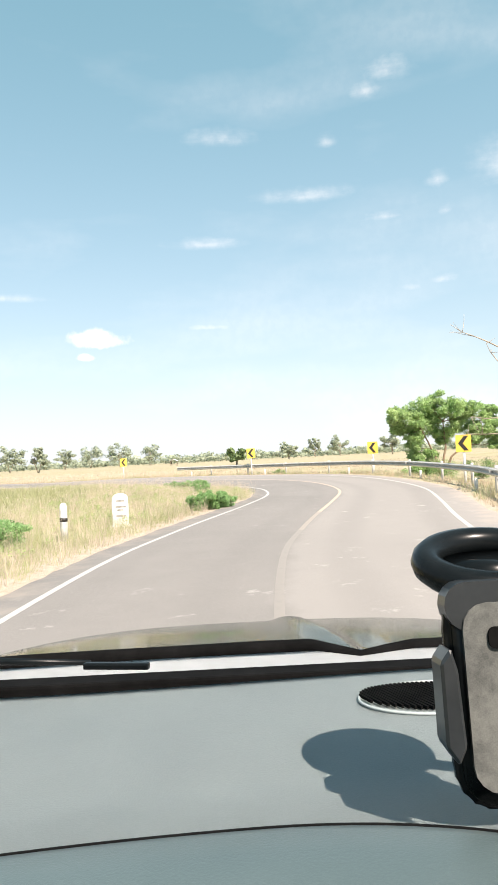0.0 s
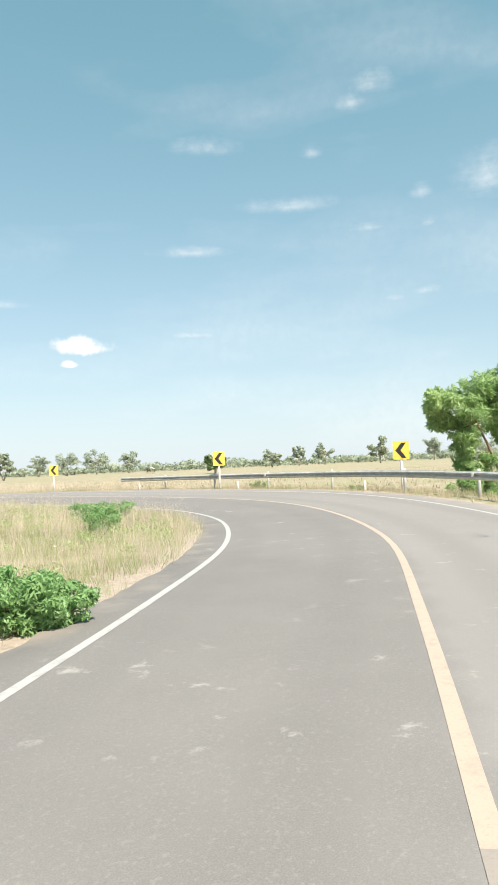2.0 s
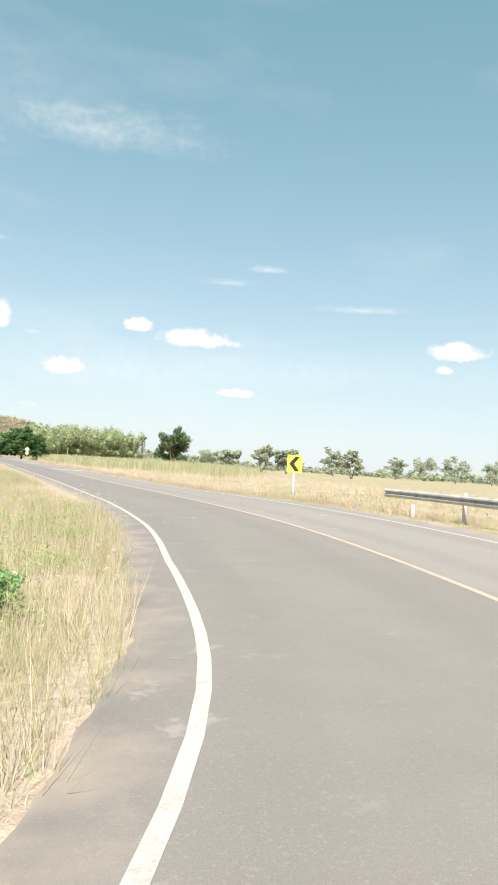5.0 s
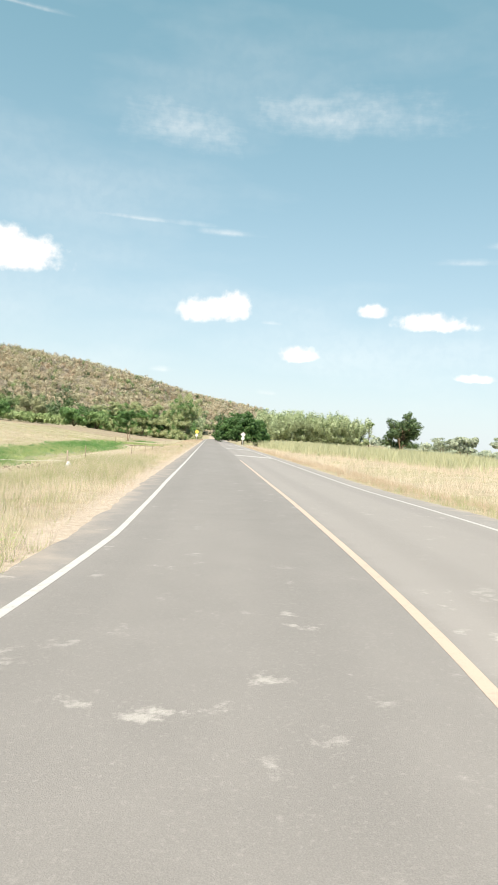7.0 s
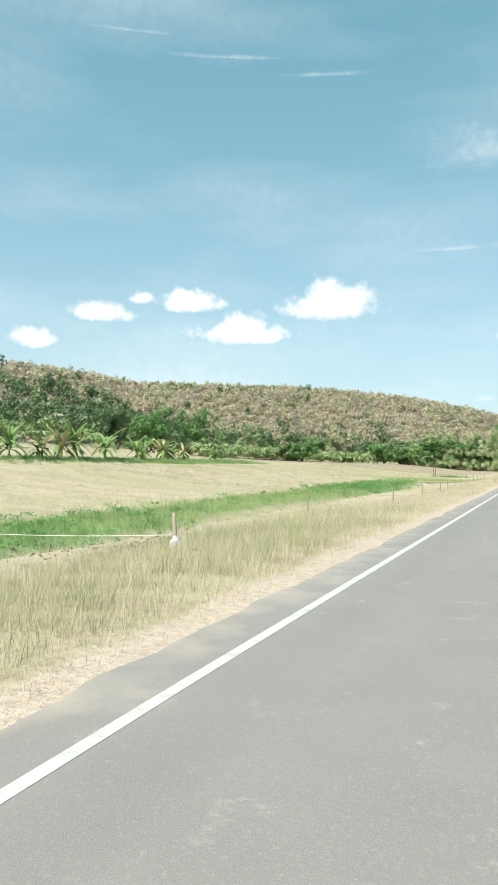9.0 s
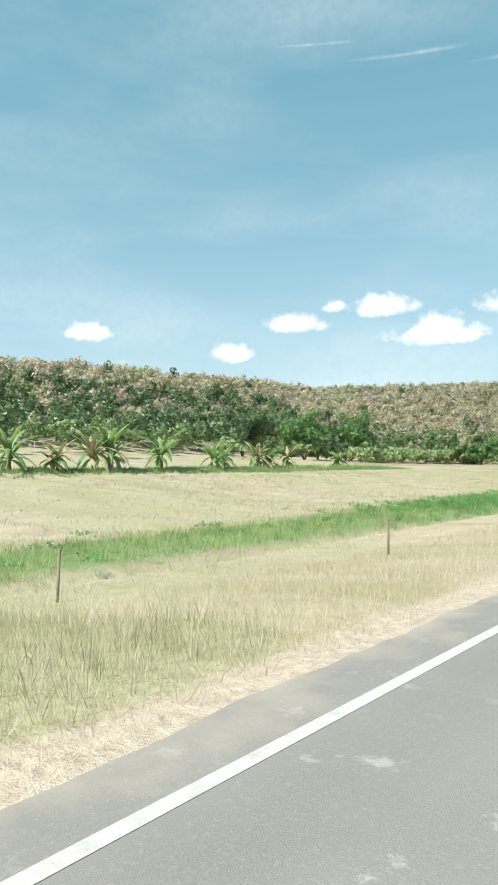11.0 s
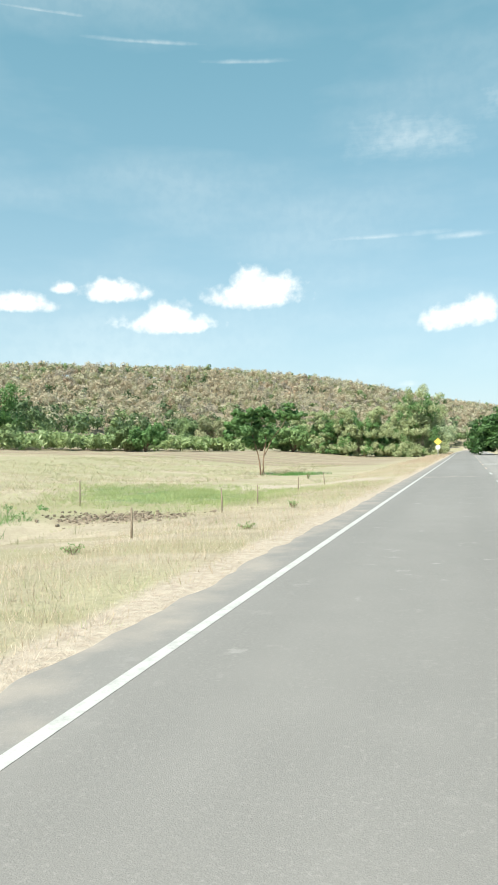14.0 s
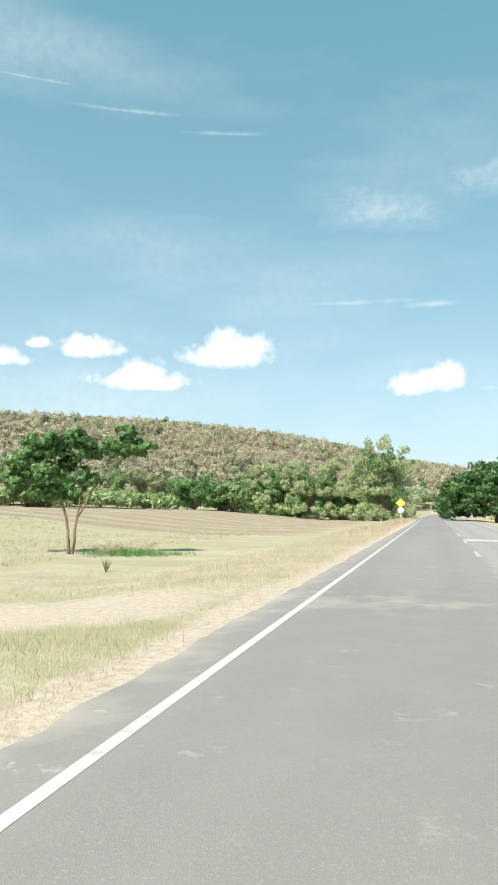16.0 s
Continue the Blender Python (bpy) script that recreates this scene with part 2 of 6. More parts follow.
def ground_material():
    m = material("dry_ground", (0.4, 0.33, 0.2), 0.95)
    tr = m.node_tree
    far = noise_at(tr, 0.05, 5.0, stretch=(1.0, 2.4, 1.0))
    mid = noise_at(tr, 0.55, 6.0, 0.7)
    fine = noise_at(tr, 9.0, 5.0, 0.7)
    straw = mixed(tr, sharpen(tr, mid, 0.3, 0.7), (0.225, 0.185, 0.132), (0.43, 0.36, 0.268))
    straw = mixed(tr, calc(tr, "MULTIPLY", sharpen(tr, fine, 0.35, 0.75), 0.5), straw, (0.50, 0.425, 0.305))
    olive = mixed(tr, sharpen(tr, fine, 0.3, 0.7), (0.23, 0.23, 0.12), (0.37, 0.35, 0.20))
    c = mixed(tr, calc(tr, "MULTIPLY", sharpen(tr, far, 0.40, 0.58), 0.72), straw, olive)

    for stretch, turn in (((0.02, 0.45, 1.0), 0.75), ((0.03, 0.33, 1.0), -0.35), ((0.010, 0.22, 1.0), -0.62), ((0.05, 1.1, 1.0), -0.5)):
        at = node(tr, "ShaderNodeMapping", Vector=tr.nodes.new("ShaderNodeTexCoord").outputs["Object"], Rotation=(0.0, 0.0, turn), Scale=stretch).outputs[0]
        bund = sharpen(tr, node(tr, "ShaderNodeTexNoise", Vector=at, Scale=1.0, Detail=4.0, Roughness=0.55).outputs["Fac"], 0.57, 0.66)
        c = mixed(tr, calc(tr, "MULTIPLY", bund, 0.6), c, (0.27, 0.245, 0.135))

    def zone(name):
        a = tr.nodes.new("ShaderNodeAttribute")
        a.attribute_name = name
        return a.outputs["Fac"]

    ragged = calc(tr, "MULTIPLY", calc(tr, "SUBTRACT", mid, 0.5), 0.9)
    soil = mixed(tr, sharpen(tr, fine, 0.35, 0.65), (0.17, 0.125, 0.085), (0.34, 0.265, 0.19))
    c = mixed(tr, sharpen(tr, calc(tr, "ADD", zone("soil"), ragged), 0.4, 0.7), c, soil)
    lush = mixed(tr, sharpen(tr, fine, 0.3, 0.7), (0.09, 0.15, 0.045), (0.19, 0.27, 0.10))
    c = mixed(tr, sharpen(tr, calc(tr, "ADD", zone("lush"), ragged), 0.4, 0.8), c, lush)
    grit = mixed(tr, sharpen(tr, fine, 0.3, 0.7), (0.33, 0.265, 0.205), (0.49, 0.415, 0.335))
    c = mixed(tr, sharpen(tr, calc(tr, "ADD", zone("verge"), ragged), 0.4, 0.7), c, grit)
    # woodland litter, toned darker so gaps between the crowns read as shade
    wood = mixed(tr, sharpen(tr, mid, 0.3, 0.7), (0.19, 0.165, 0.115), (0.32, 0.275, 0.20))
    c = mixed(tr, zone("slope"), c, wood)
    paint(tr, c)
    bump(tr, calc(tr, "ADD", fine, calc(tr, "MULTIPLY", mid, 2.0)), 0.8, 0.06)
    return m


ASPHALT = asphalt_material()
WHITE_LINE = line_material("white_road_paint", (0.45, 0.44, 0.42), (0.22, 0.21, 0.20))
YELLOW_LINE = line_material("faded_yellow_road_paint", (0.47, 0.37, 0.295), (0.27, 0.24, 0.215))
WORN_LINE = line_material("worn_away_road_paint", (0.245, 0.225, 0.205), (0.19, 0.18, 0.17))
FADED_LINE = line_material("fading_road_paint", (0.31, 0.27, 0.235), (0.20, 0.19, 0.18))
GROUND = ground_material()

# ---- helpers for meshes ----


def mesh_of(name, verts, faces, mat, normals=None):
    """A mesh from an array of places and an array of corner numbers, one row a face."""
    me = bpy.data.meshes.new(name)
    verts, faces = np.asarray(verts, np.float32), np.asarray(faces, np.int32)
    n, k = faces.shape
    me.vertices.add(len(verts))
    me.vertices.foreach_set("co", verts.ravel())
    me.loops.add(n * k)
    me.loops.foreach_set("vertex_index", faces.ravel())
    me.polygons.add(n)
    me.polygons.foreach_set("loop_start", np.arange(0, n * k, k, dtype=np.int32))
    me.update(calc_edges=True)
    if normals is not None:
        me.normals_split_custom_set_from_vertices(normals)
    me.materials.append(mat)
    return me


def smooth(me):
    me.polygons.foreach_set("use_smooth", np.ones(len(me.polygons), bool))
    return me


def part(name, bm, mat, parent=None, label=""):
    """Links a bmesh as one mesh object under a thing or part."""
    me = bpy.data.meshes.new(name)
    bm.to_mesh(me)
    bm.free()
    me.materials.append(mat)
    ob = new(name, me)
    ob.parent = parent
    return tagged(ob, label)


def sub(name, me, parent, label=""):
    ob = new(name, me)
    ob.parent = parent
    return tagged(ob, label)


def empty(name, m, label, category, group="", kind=""):
    ob = new(name)
    ob.matrix_basis = m
    ob.empty_display_size = 0.2
    return tagged(ob, label, category, group, kind)


def box(bm, size, at=(0, 0, 0), bevel=0.0, turn=None):
    m = Matrix.Translation(at)
    if turn is not None:
        m = m @ turn
    got = bmesh.ops.create_cube(bm, size=1.0, matrix=m @ Matrix.Diagonal((*size, 1)))
    if bevel:
        edges = {e for v in got["verts"] for e in v.link_edges}
        bmesh.ops.bevel(bm, geom=list(edges), offset=bevel, segments=2, affect="EDGES", profile=0.6)
    return bm


def tube(bm, points, radii, sides=8):
    """A tapered round tube along points."""
    rings = []
    for i, (p, r) in enumerate(zip(points, radii)):
        p = Vector(p)
        d = (Vector(points[min(i + 1, len(points) - 1)]) - Vector(points[max(i - 1, 0)])).normalized()
        q = d.to_track_quat("Z", "Y")
        rings.append([bm.verts.new(p + q @ Vector((r * math.cos(a), r * math.sin(a), 0))) for a in [2 * math.pi * k / sides for k in range(sides)]])
    for a, b in zip(rings, rings[1:]):
        for k in range(sides):
            bm.faces.new((a[k], a[(k + 1) % sides], b[(k + 1) % sides], b[k]))
    bm.faces.new(rings[0][::-1])
    bm.faces.new(rings[-1])
    for f in bm.faces:
        f.smooth = True
    return bm


# ---- the road's line ----
TURNS = [(-110, -107), (-78, -79.5), (-62, -65.6), (-45, -51.2), (-30.2, -39.0), (-24.5, -35.2), (-18.6, -31.9), (-13.2, -28.7), (-8.6, -24.8),
         (-5.5, -21.2), (-3.2, -17.2), (-1.9, -12.8), (-0.95, -8.2), (-0.33, -3.0), (-0.12, 5), (0, 20), (0, 60), (0, 140), (0, 240), (1.5, 340), (6, 460), (14, 600), (22, 700)]


def road_line():
    pts = [Vector(p) for p in TURNS]
    out = []
    for i in range(1, len(pts) - 2):
        a, b, c, d = pts[i - 1:i + 3]
        n = max(2, int((c - b).length / 0.8))
        for k in range(n):
            u = k / n
            out.append(0.5 * ((2 * b) + (c - a) * u + (2 * a - 5 * b + 4 * c - d) * u * u + (3 * b - a - 3 * c + d) * u ** 3))
    return np.array([tuple(p) for p in out])


LINE = road_line()
for _ in range(3):
    LINE[1:-1] = (LINE[:-2] + 2 * LINE[1:-1] + LINE[2:]) / 4
AHEAD = np.gradient(LINE, axis=0)
AHEAD /= np.linalg.norm(AHEAD, axis=1)[:, None]
RIGHT = np.stack([AHEAD[:, 1], -AHEAD[:, 0]], 1)
TRAVEL = np.r_[0, np.cumsum(np.linalg.norm(np.diff(LINE, axis=0), axis=1))]
MID = int(np.argmin(np.abs(LINE[:, 0] + 8.6) + np.abs(LINE[:, 1] + 24.8)))
BANK = 0.045 * np.exp(-((TRAVEL - TRAVEL[MID] - 19) / 20.0) ** 4)
# the left edge line lies nearer the centre before the bend and further out after it
SHIFT = np.interp(TRAVEL - TRAVEL[MID], [-30, -12, 0, 8, 16, 24, 30, 40], [0.42, 0.42, 0.26, 0.0, -0.30, -0.15, 0.08, 0.0])


def along(x, y):
    """Offset to the right of the centre line, and the number of the nearest sample."""
    x, y = np.atleast_1d(x).astype(float), np.atleast_1d(y).astype(float)
    off, near = np.empty(len(x)), np.empty(len(x), int)
    for s in range(0, len(x), 20000):
        e = slice(s, s + 20000)
        d2 = (x[e, None] - LINE[None, :, 0]) ** 2 + (y[e, None] - LINE[None, :, 1]) ** 2
        k = d2.argmin(1)
        near[e] = k
        side = (x[e] - LINE[k, 0]) * RIGHT[k, 0] + (y[e] - LINE[k, 1]) * RIGHT[k, 1]
        off[e] = np.where(side >= 0, 1, -1) * np.sqrt(d2[np.arange(len(k)), k])
    return off, near


def step(v, low, high):
    u = np.clip((v - low) / (high - low), 0, 1)
    return u * u * (3 - 2 * u)


CREST = [(-260, 40, 26), (-230, 187, 32), (-205, 330, 31), (-160, 450, 40), (-115, 500, 38), (-85, 545, 33), (-50, 600, 28), (-25, 640, 20), (30, 720, 8), (70, 800, 1)]


def hill(x, y):
    best = np.zeros(len(x))
    for (ax, ay, ah), (bx, by, bh) in zip(CREST, CREST[1:]):
        for u in np.linspace(0, 1, 6)[:-1]:
            cx, cy, ch = ax + (bx - ax) * u, ay + (by - ay) * u, ah + (bh - ah) * u
            wide = np.interp(cy, [40, 190, 330, 480, 620, 800], [140, 130, 125, 190, 250, 250])
            d = np.hypot(x - cx, y - cy)
            best = np.maximum(best, ch * step(1 - d / wide, 0.0, 0.95))
    return best


def ripple(x, y):
    return 0.5 * np.sin(x * 0.31 + 1.3 * np.sin(y * 0.17)) * np.sin(y * 0.23 + 0.8 * np.sin(x * 0.11)) + 0.3 * np.sin(x * 0.9 + y * 0.37) * np.sin(y * 0.8 - x * 0.21)


def height(x, y, detail=True):
    """The ground's height: the road's bank, shoulders, fields and the hill."""
    x, y = np.atleast_1d(x).astype(float), np.atleast_1d(y).astype(float)
    off, near = along(x, y)
    bank = BANK[near]
    road = bank * (np.clip(off, -6, 6) + 1.5) - 0.085
    a = np.abs(off)
    left = -0.42 + 1.45 * step(-x, 16, 40) * step(y, -20, 20) + 2.2 * step(-x, 45, 110) * step(y, 0, 40) + 1.3 * step(-x, 42, 85) * step(y, 0, 40) * (1 - step(y, 105, 165))
    right = -0.55 + 0.45 * step(x, 9, 16) * step(y, 10, 30)
    inner = np.where(y < -4, 0.02, -0.42)
    inner = inner + (left - inner) * step(y, -8, 14)
    field = np.where(off < 0, inner, right)
    z = road + (field - road) * step(a, 4.6, 9.5)
    z = z + 0.10 * ripple(x, y) * step(a, 6, 14)
    # a shallow ditch along the green strip, and low banks between the plots
    z = z - 0.26 * np.exp(-((x + 10.6) / 0.55) ** 2) * step(y, 8, 14) * (1 - step(y, 70, 77))
    z = z + 0.30 * np.exp(-((x + 37.3 + 0.04 * (y - 60)) / 0.9) ** 2) * step(y, 20, 34) * (1 - step(y, 92, 104))
    return z + hill(x, y)


def ground_z(x, y):
    return float(height([x], [y])[0])


def build_ground():
    xs = np.unique(np.concatenate([np.arange(-70, 30.1, 0.8), np.arange(-13.6, -3.4, 0.4), np.arange(-130, -70, 3), np.arange(30, 90, 4), -130 - np.geomspace(1, 2400, 34), 90 + np.geomspace(1, 2800, 30)]))
    ys = np.unique(np.concatenate([np.arange(-75, 130.1, 0.8), np.arange(130, 300, 3), np.arange(300, 820, 12), 820 + np.geomspace(1, 2200, 20), -75 - np.geomspace(1, 1500, 24)]))
    gx, gy = np.meshgrid(xs, ys)
    x, y = gx.ravel(), gy.ravel()
    z = height(x, y)
    off, near = along(x, y)
    n, m = len(xs), len(ys)
    i = (np.arange(m - 1)[:, None] * n + np.arange(n - 1)[None]).ravel()
    me = smooth(mesh_of("ground", np.stack([x, y, z], 1), np.stack([i, i + 1, i + n + 1, i + n], 1), GROUND))
    a = np.abs(off)
    zones = {
        "verge": np.maximum((1 - step(a, 3.9, 4.7)) * 0.95, track_zone(x, y) * 0.8),
        "soil": np.maximum(step(y, 118, 132) * (1 - step(y, 190, 240)) * step(-x, 6, 12) * (1 - step(-x, 80, 100)) * (0.62 + 0.25 * np.sin(y * 0.9 + 0.05 * x)),
                           np.exp(-((x + 8.6) / 1.0) ** 2) * np.exp(-((y - 21.6) / 2.4) ** 2) * 0.7 + np.exp(-((x + 9.9) / 2.4) ** 2 - ((y - 75.4) / 1.7) ** 2) * 0.9 + np.exp(-((x + 12.5) / 3.5) ** 2 - ((y - 107) / 3.0) ** 2) * 0.6),
        "lush": np.maximum(lush_zone(x, y), 0.75 * green_patch(x, y)),
        "slope": step(hill(x, y), 1.0, 5.0)}
    for key, values in zones.items():
        me.attributes.new(key, "FLOAT", "POINT").data.foreach_set("value", values.astype(np.float32))
    tagged(new("ground", me), "dry straw-coloured fields and verges with green patches", "ground", kind="structure")


def track_zone(x, y):
    """A worn earth turning beside the road."""
    return np.exp(-((y - 91.5 - 0.25 * (x + 4)) / 2.6) ** 4) * step(-x, 3.5, 5.0) * (1 - step(-x, 12, 18))


def lush_zone(x, y):
    """A green strip of weeds along the field's wet edge."""
    mid = np.interp(y, [15, 25, 40, 60, 76], [-13.0, -12.8, -12.8, -12.9, -13.8])
    half = np.interp(y, [10, 20, 35, 60, 72, 78], [2.0, 2.4, 1.7, 2.5, 2.0, 1.0])
    return np.exp(-((x - mid) / half) ** 4) * step(y, 4, 12) * (1 - step(y, 71, 77))


def green_patch(x, y):
    """A low green patch past the end of the strip."""
    return np.exp(-((x + 12.6 + 0.45 * (y - 84)) / 4.6) ** 4 - ((y - 84.5) / 6.2) ** 4)


def ribbon(name, a, b, lift, mat, first, last, lines=2):
    """A strip of road between two offsets from the centre line."""
    k = np.where((TRAVEL >= first) & (TRAVEL <= last + 0.8))[0]
    offs = np.linspace(a, b, lines)
    v = np.concatenate([np.c_[LINE[k] + RIGHT[k] * (o + (SHIFT[k] * min(1.0, -o / 3.1) if o < -0.5 else 0 * k))[:, None], BANK[k] * (o + 1.5) + lift - 0.012 * abs(o)] for o in offs])
    n = len(k)
    f = [np.stack([np.arange(n - 1) + j * n, np.arange(n - 1) + (j + 1) * n, np.arange(1, n) + (j + 1) * n, np.arange(1, n) + j * n], 1) for j in range(lines - 1)]
    return smooth(mesh_of(name, v, np.concatenate(f), mat))


def travel_at(x, y):
    return TRAVEL[along([x], [y])[1][0]]


def paving(half_left, half_right):
    """The asphalt: nine lines across, ragged broken edges that turn down into the dirt."""
    t = np.concatenate([np.arange(1.0, travel_at(0, 130), 0.16), np.arange(travel_at(0, 130), TRAVEL[-1] - 0.5, 0.8)])

    def at(values):
        return np.interp(t, TRAVEL, values)
    line, out = np.stack([at(LINE[:, 0]), at(LINE[:, 1])], 1), np.stack([at(RIGHT[:, 0]), at(RIGHT[:, 1])], 1)
    shifts, bank = at(SHIFT), at(BANK)
    jag = np.random.default_rng(3).normal(0, 1, (2, len(t)))
    jag[:, 1:-1] = (jag[:, :-2] + jag[:, 1:-1] * 2 + jag[:, 2:]) / 4

    def rag(side):
        return 0.03 * np.sin(t * 0.83 + side + 1.7 * np.sin(t * 0.31)) * np.sin(t * 0.27 + side) + 0.014 * np.sin(t * 3.1 + 2.0 * np.sin(t * 1.1 + side)) + 0.035 * jag[side]

    left, right = -half_left + rag(0), half_right + rag(1)
    rows, sides = [], []
    for u, lift in [(-1.03, -0.075)] + [(v, 0.0) for v in np.linspace(-1, 1, 11)] + [(1.03, -0.075)]:
        o = np.where(u < 0, -u * left, u * right) if u else 0 * t
        shift = np.where(o < -0.5, shifts * np.minimum(1.0, -o / 3.1), 0)
        p = line + out * (o + shift)[:, None]
        rows.append(np.c_[p, bank * (o + 1.5) + lift - 0.012 * np.abs(o)])
        sides.append(o)
    n = len(t)
    f = [np.stack([np.arange(n - 1) + j * n, np.arange(n - 1) + (j + 1) * n, np.arange(1, n) + (j + 1) * n, np.arange(1, n) + j * n], 1) for j in range(len(rows) - 1)]
    v = np.concatenate(rows)
    me = smooth(mesh_of("road", v, np.concatenate(f), ASPHALT))
    me.attributes.new("side", "FLOAT", "POINT").data.foreach_set("value", np.concatenate(sides).astype(np.float32))
    spill = np.exp(-((v[:, 1] - 92.0 - 0.12 * v[:, 0]) / 1.5) ** 2) * 0.55 * step(-v[:, 0], -3.0, 3.2)
    me.attributes.new("spill", "FLOAT", "POINT").data.foreach_set("value", spill.astype(np.float32))
    return me


build_ground()
LONG = TRAVEL[-1] - 1
START = travel_at(0, 28)
WORN = travel_at(-23.5, -34.6)
road = tagged(new("road", paving(3.66, 3.95)), "two-lane grey asphalt road, sun-bleached and patched", "road", kind="structure")
for name, a, b, mat, s0, s1 in (
        ("edge_line", -3.15, -3.05, WHITE_LINE, 2, LONG), ("edge_line", 3.05, 3.15, WHITE_LINE, 2, LONG), ("centre_line", -0.05, 0.05, WORN_LINE, 2, WORN - 2), ("centre_line", -0.05, 0.05, FADED_LINE, WORN - 2, WORN + 2.5), ("centre_line", -0.05, 0.05, YELLOW_LINE, WORN + 2.5, START + 9)):
    sub(name, ribbon(name, a, b, 0.0025, mat, s0, s1), road)
s = travel_at(0, 84)
while s < LONG - 20:
    sub("centre_dash", ribbon("centre_dash", -0.05, 0.05, 0.0025, YELLOW_LINE if s > travel_at(0, 100) else WHITE_LINE, s, s + 3.0), road)
    s += 9.0
for y0 in (48, 79, 114.5):
    sub("stop_bar", ribbon("stop_bar", 0.1, 3.0, 0.0025, WHITE_LINE, travel_at(0, y0), travel_at(0, y0) + 1.6), road)

# ---- plants: materials ----
STRAW = leaf_material("dry_grass", (0.42, 0.325, 0.23), (0.61, 0.49, 0.37), 0.3, 0.7)
MEADOW = leaf_material("half_dry_grass", (0.25, 0.285, 0.125), (0.52, 0.50, 0.31), 0.35, 0.65)
BLEACHED = leaf_material("bleached_straw", (0.47, 0.39, 0.30), (0.70, 0.60, 0.48), 0.25, 0.75)
LUSH = leaf_material("green_grass", (0.12, 0.23, 0.065), (0.31, 0.43, 0.17), 0.4, 0.5)
WEED = leaf_material("green_weed_leaves", (0.16, 0.33, 0.11), (0.38, 0.57, 0.25), 0.45, 0.5)
FRESH = leaf_material("fresh_green_leaves", (0.13, 0.25, 0.08), (0.38, 0.51, 0.22), 0.4, 0.5)
DARK = leaf_material("dark_green_leaves", (0.05, 0.095, 0.04), (0.17, 0.25, 0.105), 0.3, 0.5)
MIDGREEN = leaf_material("green_leaves", (0.11, 0.19, 0.07), (0.33, 0.42, 0.19), 0.35, 0.5)
OLIVE = leaf_material("olive_leaves", (0.27, 0.29, 0.15), (0.46, 0.46, 0.28), 0.4, 0.6)
TEAK = leaf_material("dry_brown_leaves", (0.41, 0.35, 0.24), (0.60, 0.52, 0.385), 0.42, 0.7)
TANLEAF = leaf_material("tan_dry_leaves", (0.42, 0.39, 0.27), (0.61, 0.565, 0.42), 0.42, 0.7)
GREYTWIG = leaf_material("bare_grey_twigs", (0.33, 0.295, 0.24), (0.46, 0.42, 0.35), 0.3, 0.8)
CANE = leaf_material("cane_leaves", (0.33, 0.345, 0.19), (0.57, 0.555, 0.37), 0.35, 0.55)
BANANA = leaf_material("banana_leaf", (0.13, 0.24, 0.065), (0.36, 0.47, 0.19), 0.4, 0.4)
DRYBANANA = leaf_material("dry_banana_leaf", (0.24, 0.22, 0.10), (0.50, 0.44, 0.26), 0.2, 0.7)
GROVE = leaf_material("grove_leaves", (0.20, 0.29, 0.11), (0.43, 0.51, 0.25), 0.35, 0.5)
BAMBOO = leaf_material("bamboo_leaves", (0.25, 0.32, 0.14), (0.54, 0.56, 0.33), 0.35, 0.55)
LIME = leaf_material("yellow_green_grass", (0.23, 0.30, 0.10), (0.48, 0.52, 0.25), 0.35, 0.55)
FEATHER = leaf_material("feathery_green_leaves", (0.20, 0.36, 0.12), (0.50, 0.64, 0.30), 0.45, 0.5)
RUSSET = leaf_material("russet_dry_leaves", (0.40, 0.305, 0.21), (0.56, 0.45, 0.33), 0.4, 0.7)
# leaf colour of the far trees, with distance haze mixed in
HAZEOLIVE = leaf_material("hazed_olive_leaves", (0.36, 0.42, 0.31), (0.55, 0.60, 0.47), 0.48, 0.7)
RICH = leaf_material("rich_green_grass", (0.07, 0.19, 0.05), (0.23, 0.40, 0.13), 0.35, 0.5)
HERB = leaf_material("pale_herb_leaves", (0.24, 0.34, 0.12), (0.46, 0.53, 0.25), 0.35, 0.6)
EUCALYPT = leaf_material("eucalyptus_leaves", (0.30, 0.38, 0.20), (0.54, 0.60, 0.38), 0.4, 0.6)
BARK = two_tone("brown_bark", (0.12, 0.075, 0.045), (0.30, 0.21, 0.14), 9.0, 0.9, relief=0.02, stretch=(1, 1, 0.25))
PALEBARK = two_tone("pale_bark", (0.26, 0.21, 0.16), (0.46, 0.39, 0.31), 6.0, 0.9, relief=0.02, stretch=(1, 1, 0.3))
STEM = two_tone("banana_stem", (0.12, 0.12, 0.05), (0.28, 0.26, 0.13), 7.0, 0.6, stretch=(1, 1, 0.2))


def blades(name, rng, xy, tall, wide, mat, label, category="grass", lean=0.35, lift=0.0):
    """Thin upright leaves at many places, one object."""
    n = len(xy)
    z = height(xy[:, 0], xy[:, 1]) + lift
    h = rng.uniform(*tall, n)
    w = rng.uniform(*wide, n) * 0.5
    a = rng.uniform(0, 2 * np.pi, n)
    side = np.stack([np.cos(a), np.sin(a), 0 * a], 1) * w[:, None]
    b = rng.uniform(0, 2 * np.pi, n)
    over = np.stack([np.cos(b), np.sin(b), 0 * b], 1) * (h * rng.uniform(0.05, lean, n))[:, None]
    foot = np.c_[xy, z - 0.03]
    top = foot + over + np.c_[0 * h, 0 * h, h]
    v = np.stack([foot - side, foot + side, top], 1).reshape(-1, 3)
    f = np.arange(n * 3).reshape(-1, 3)
    return tagged(new(name, mesh_of(name, v, f, mat)), label, category, kind="stuff")


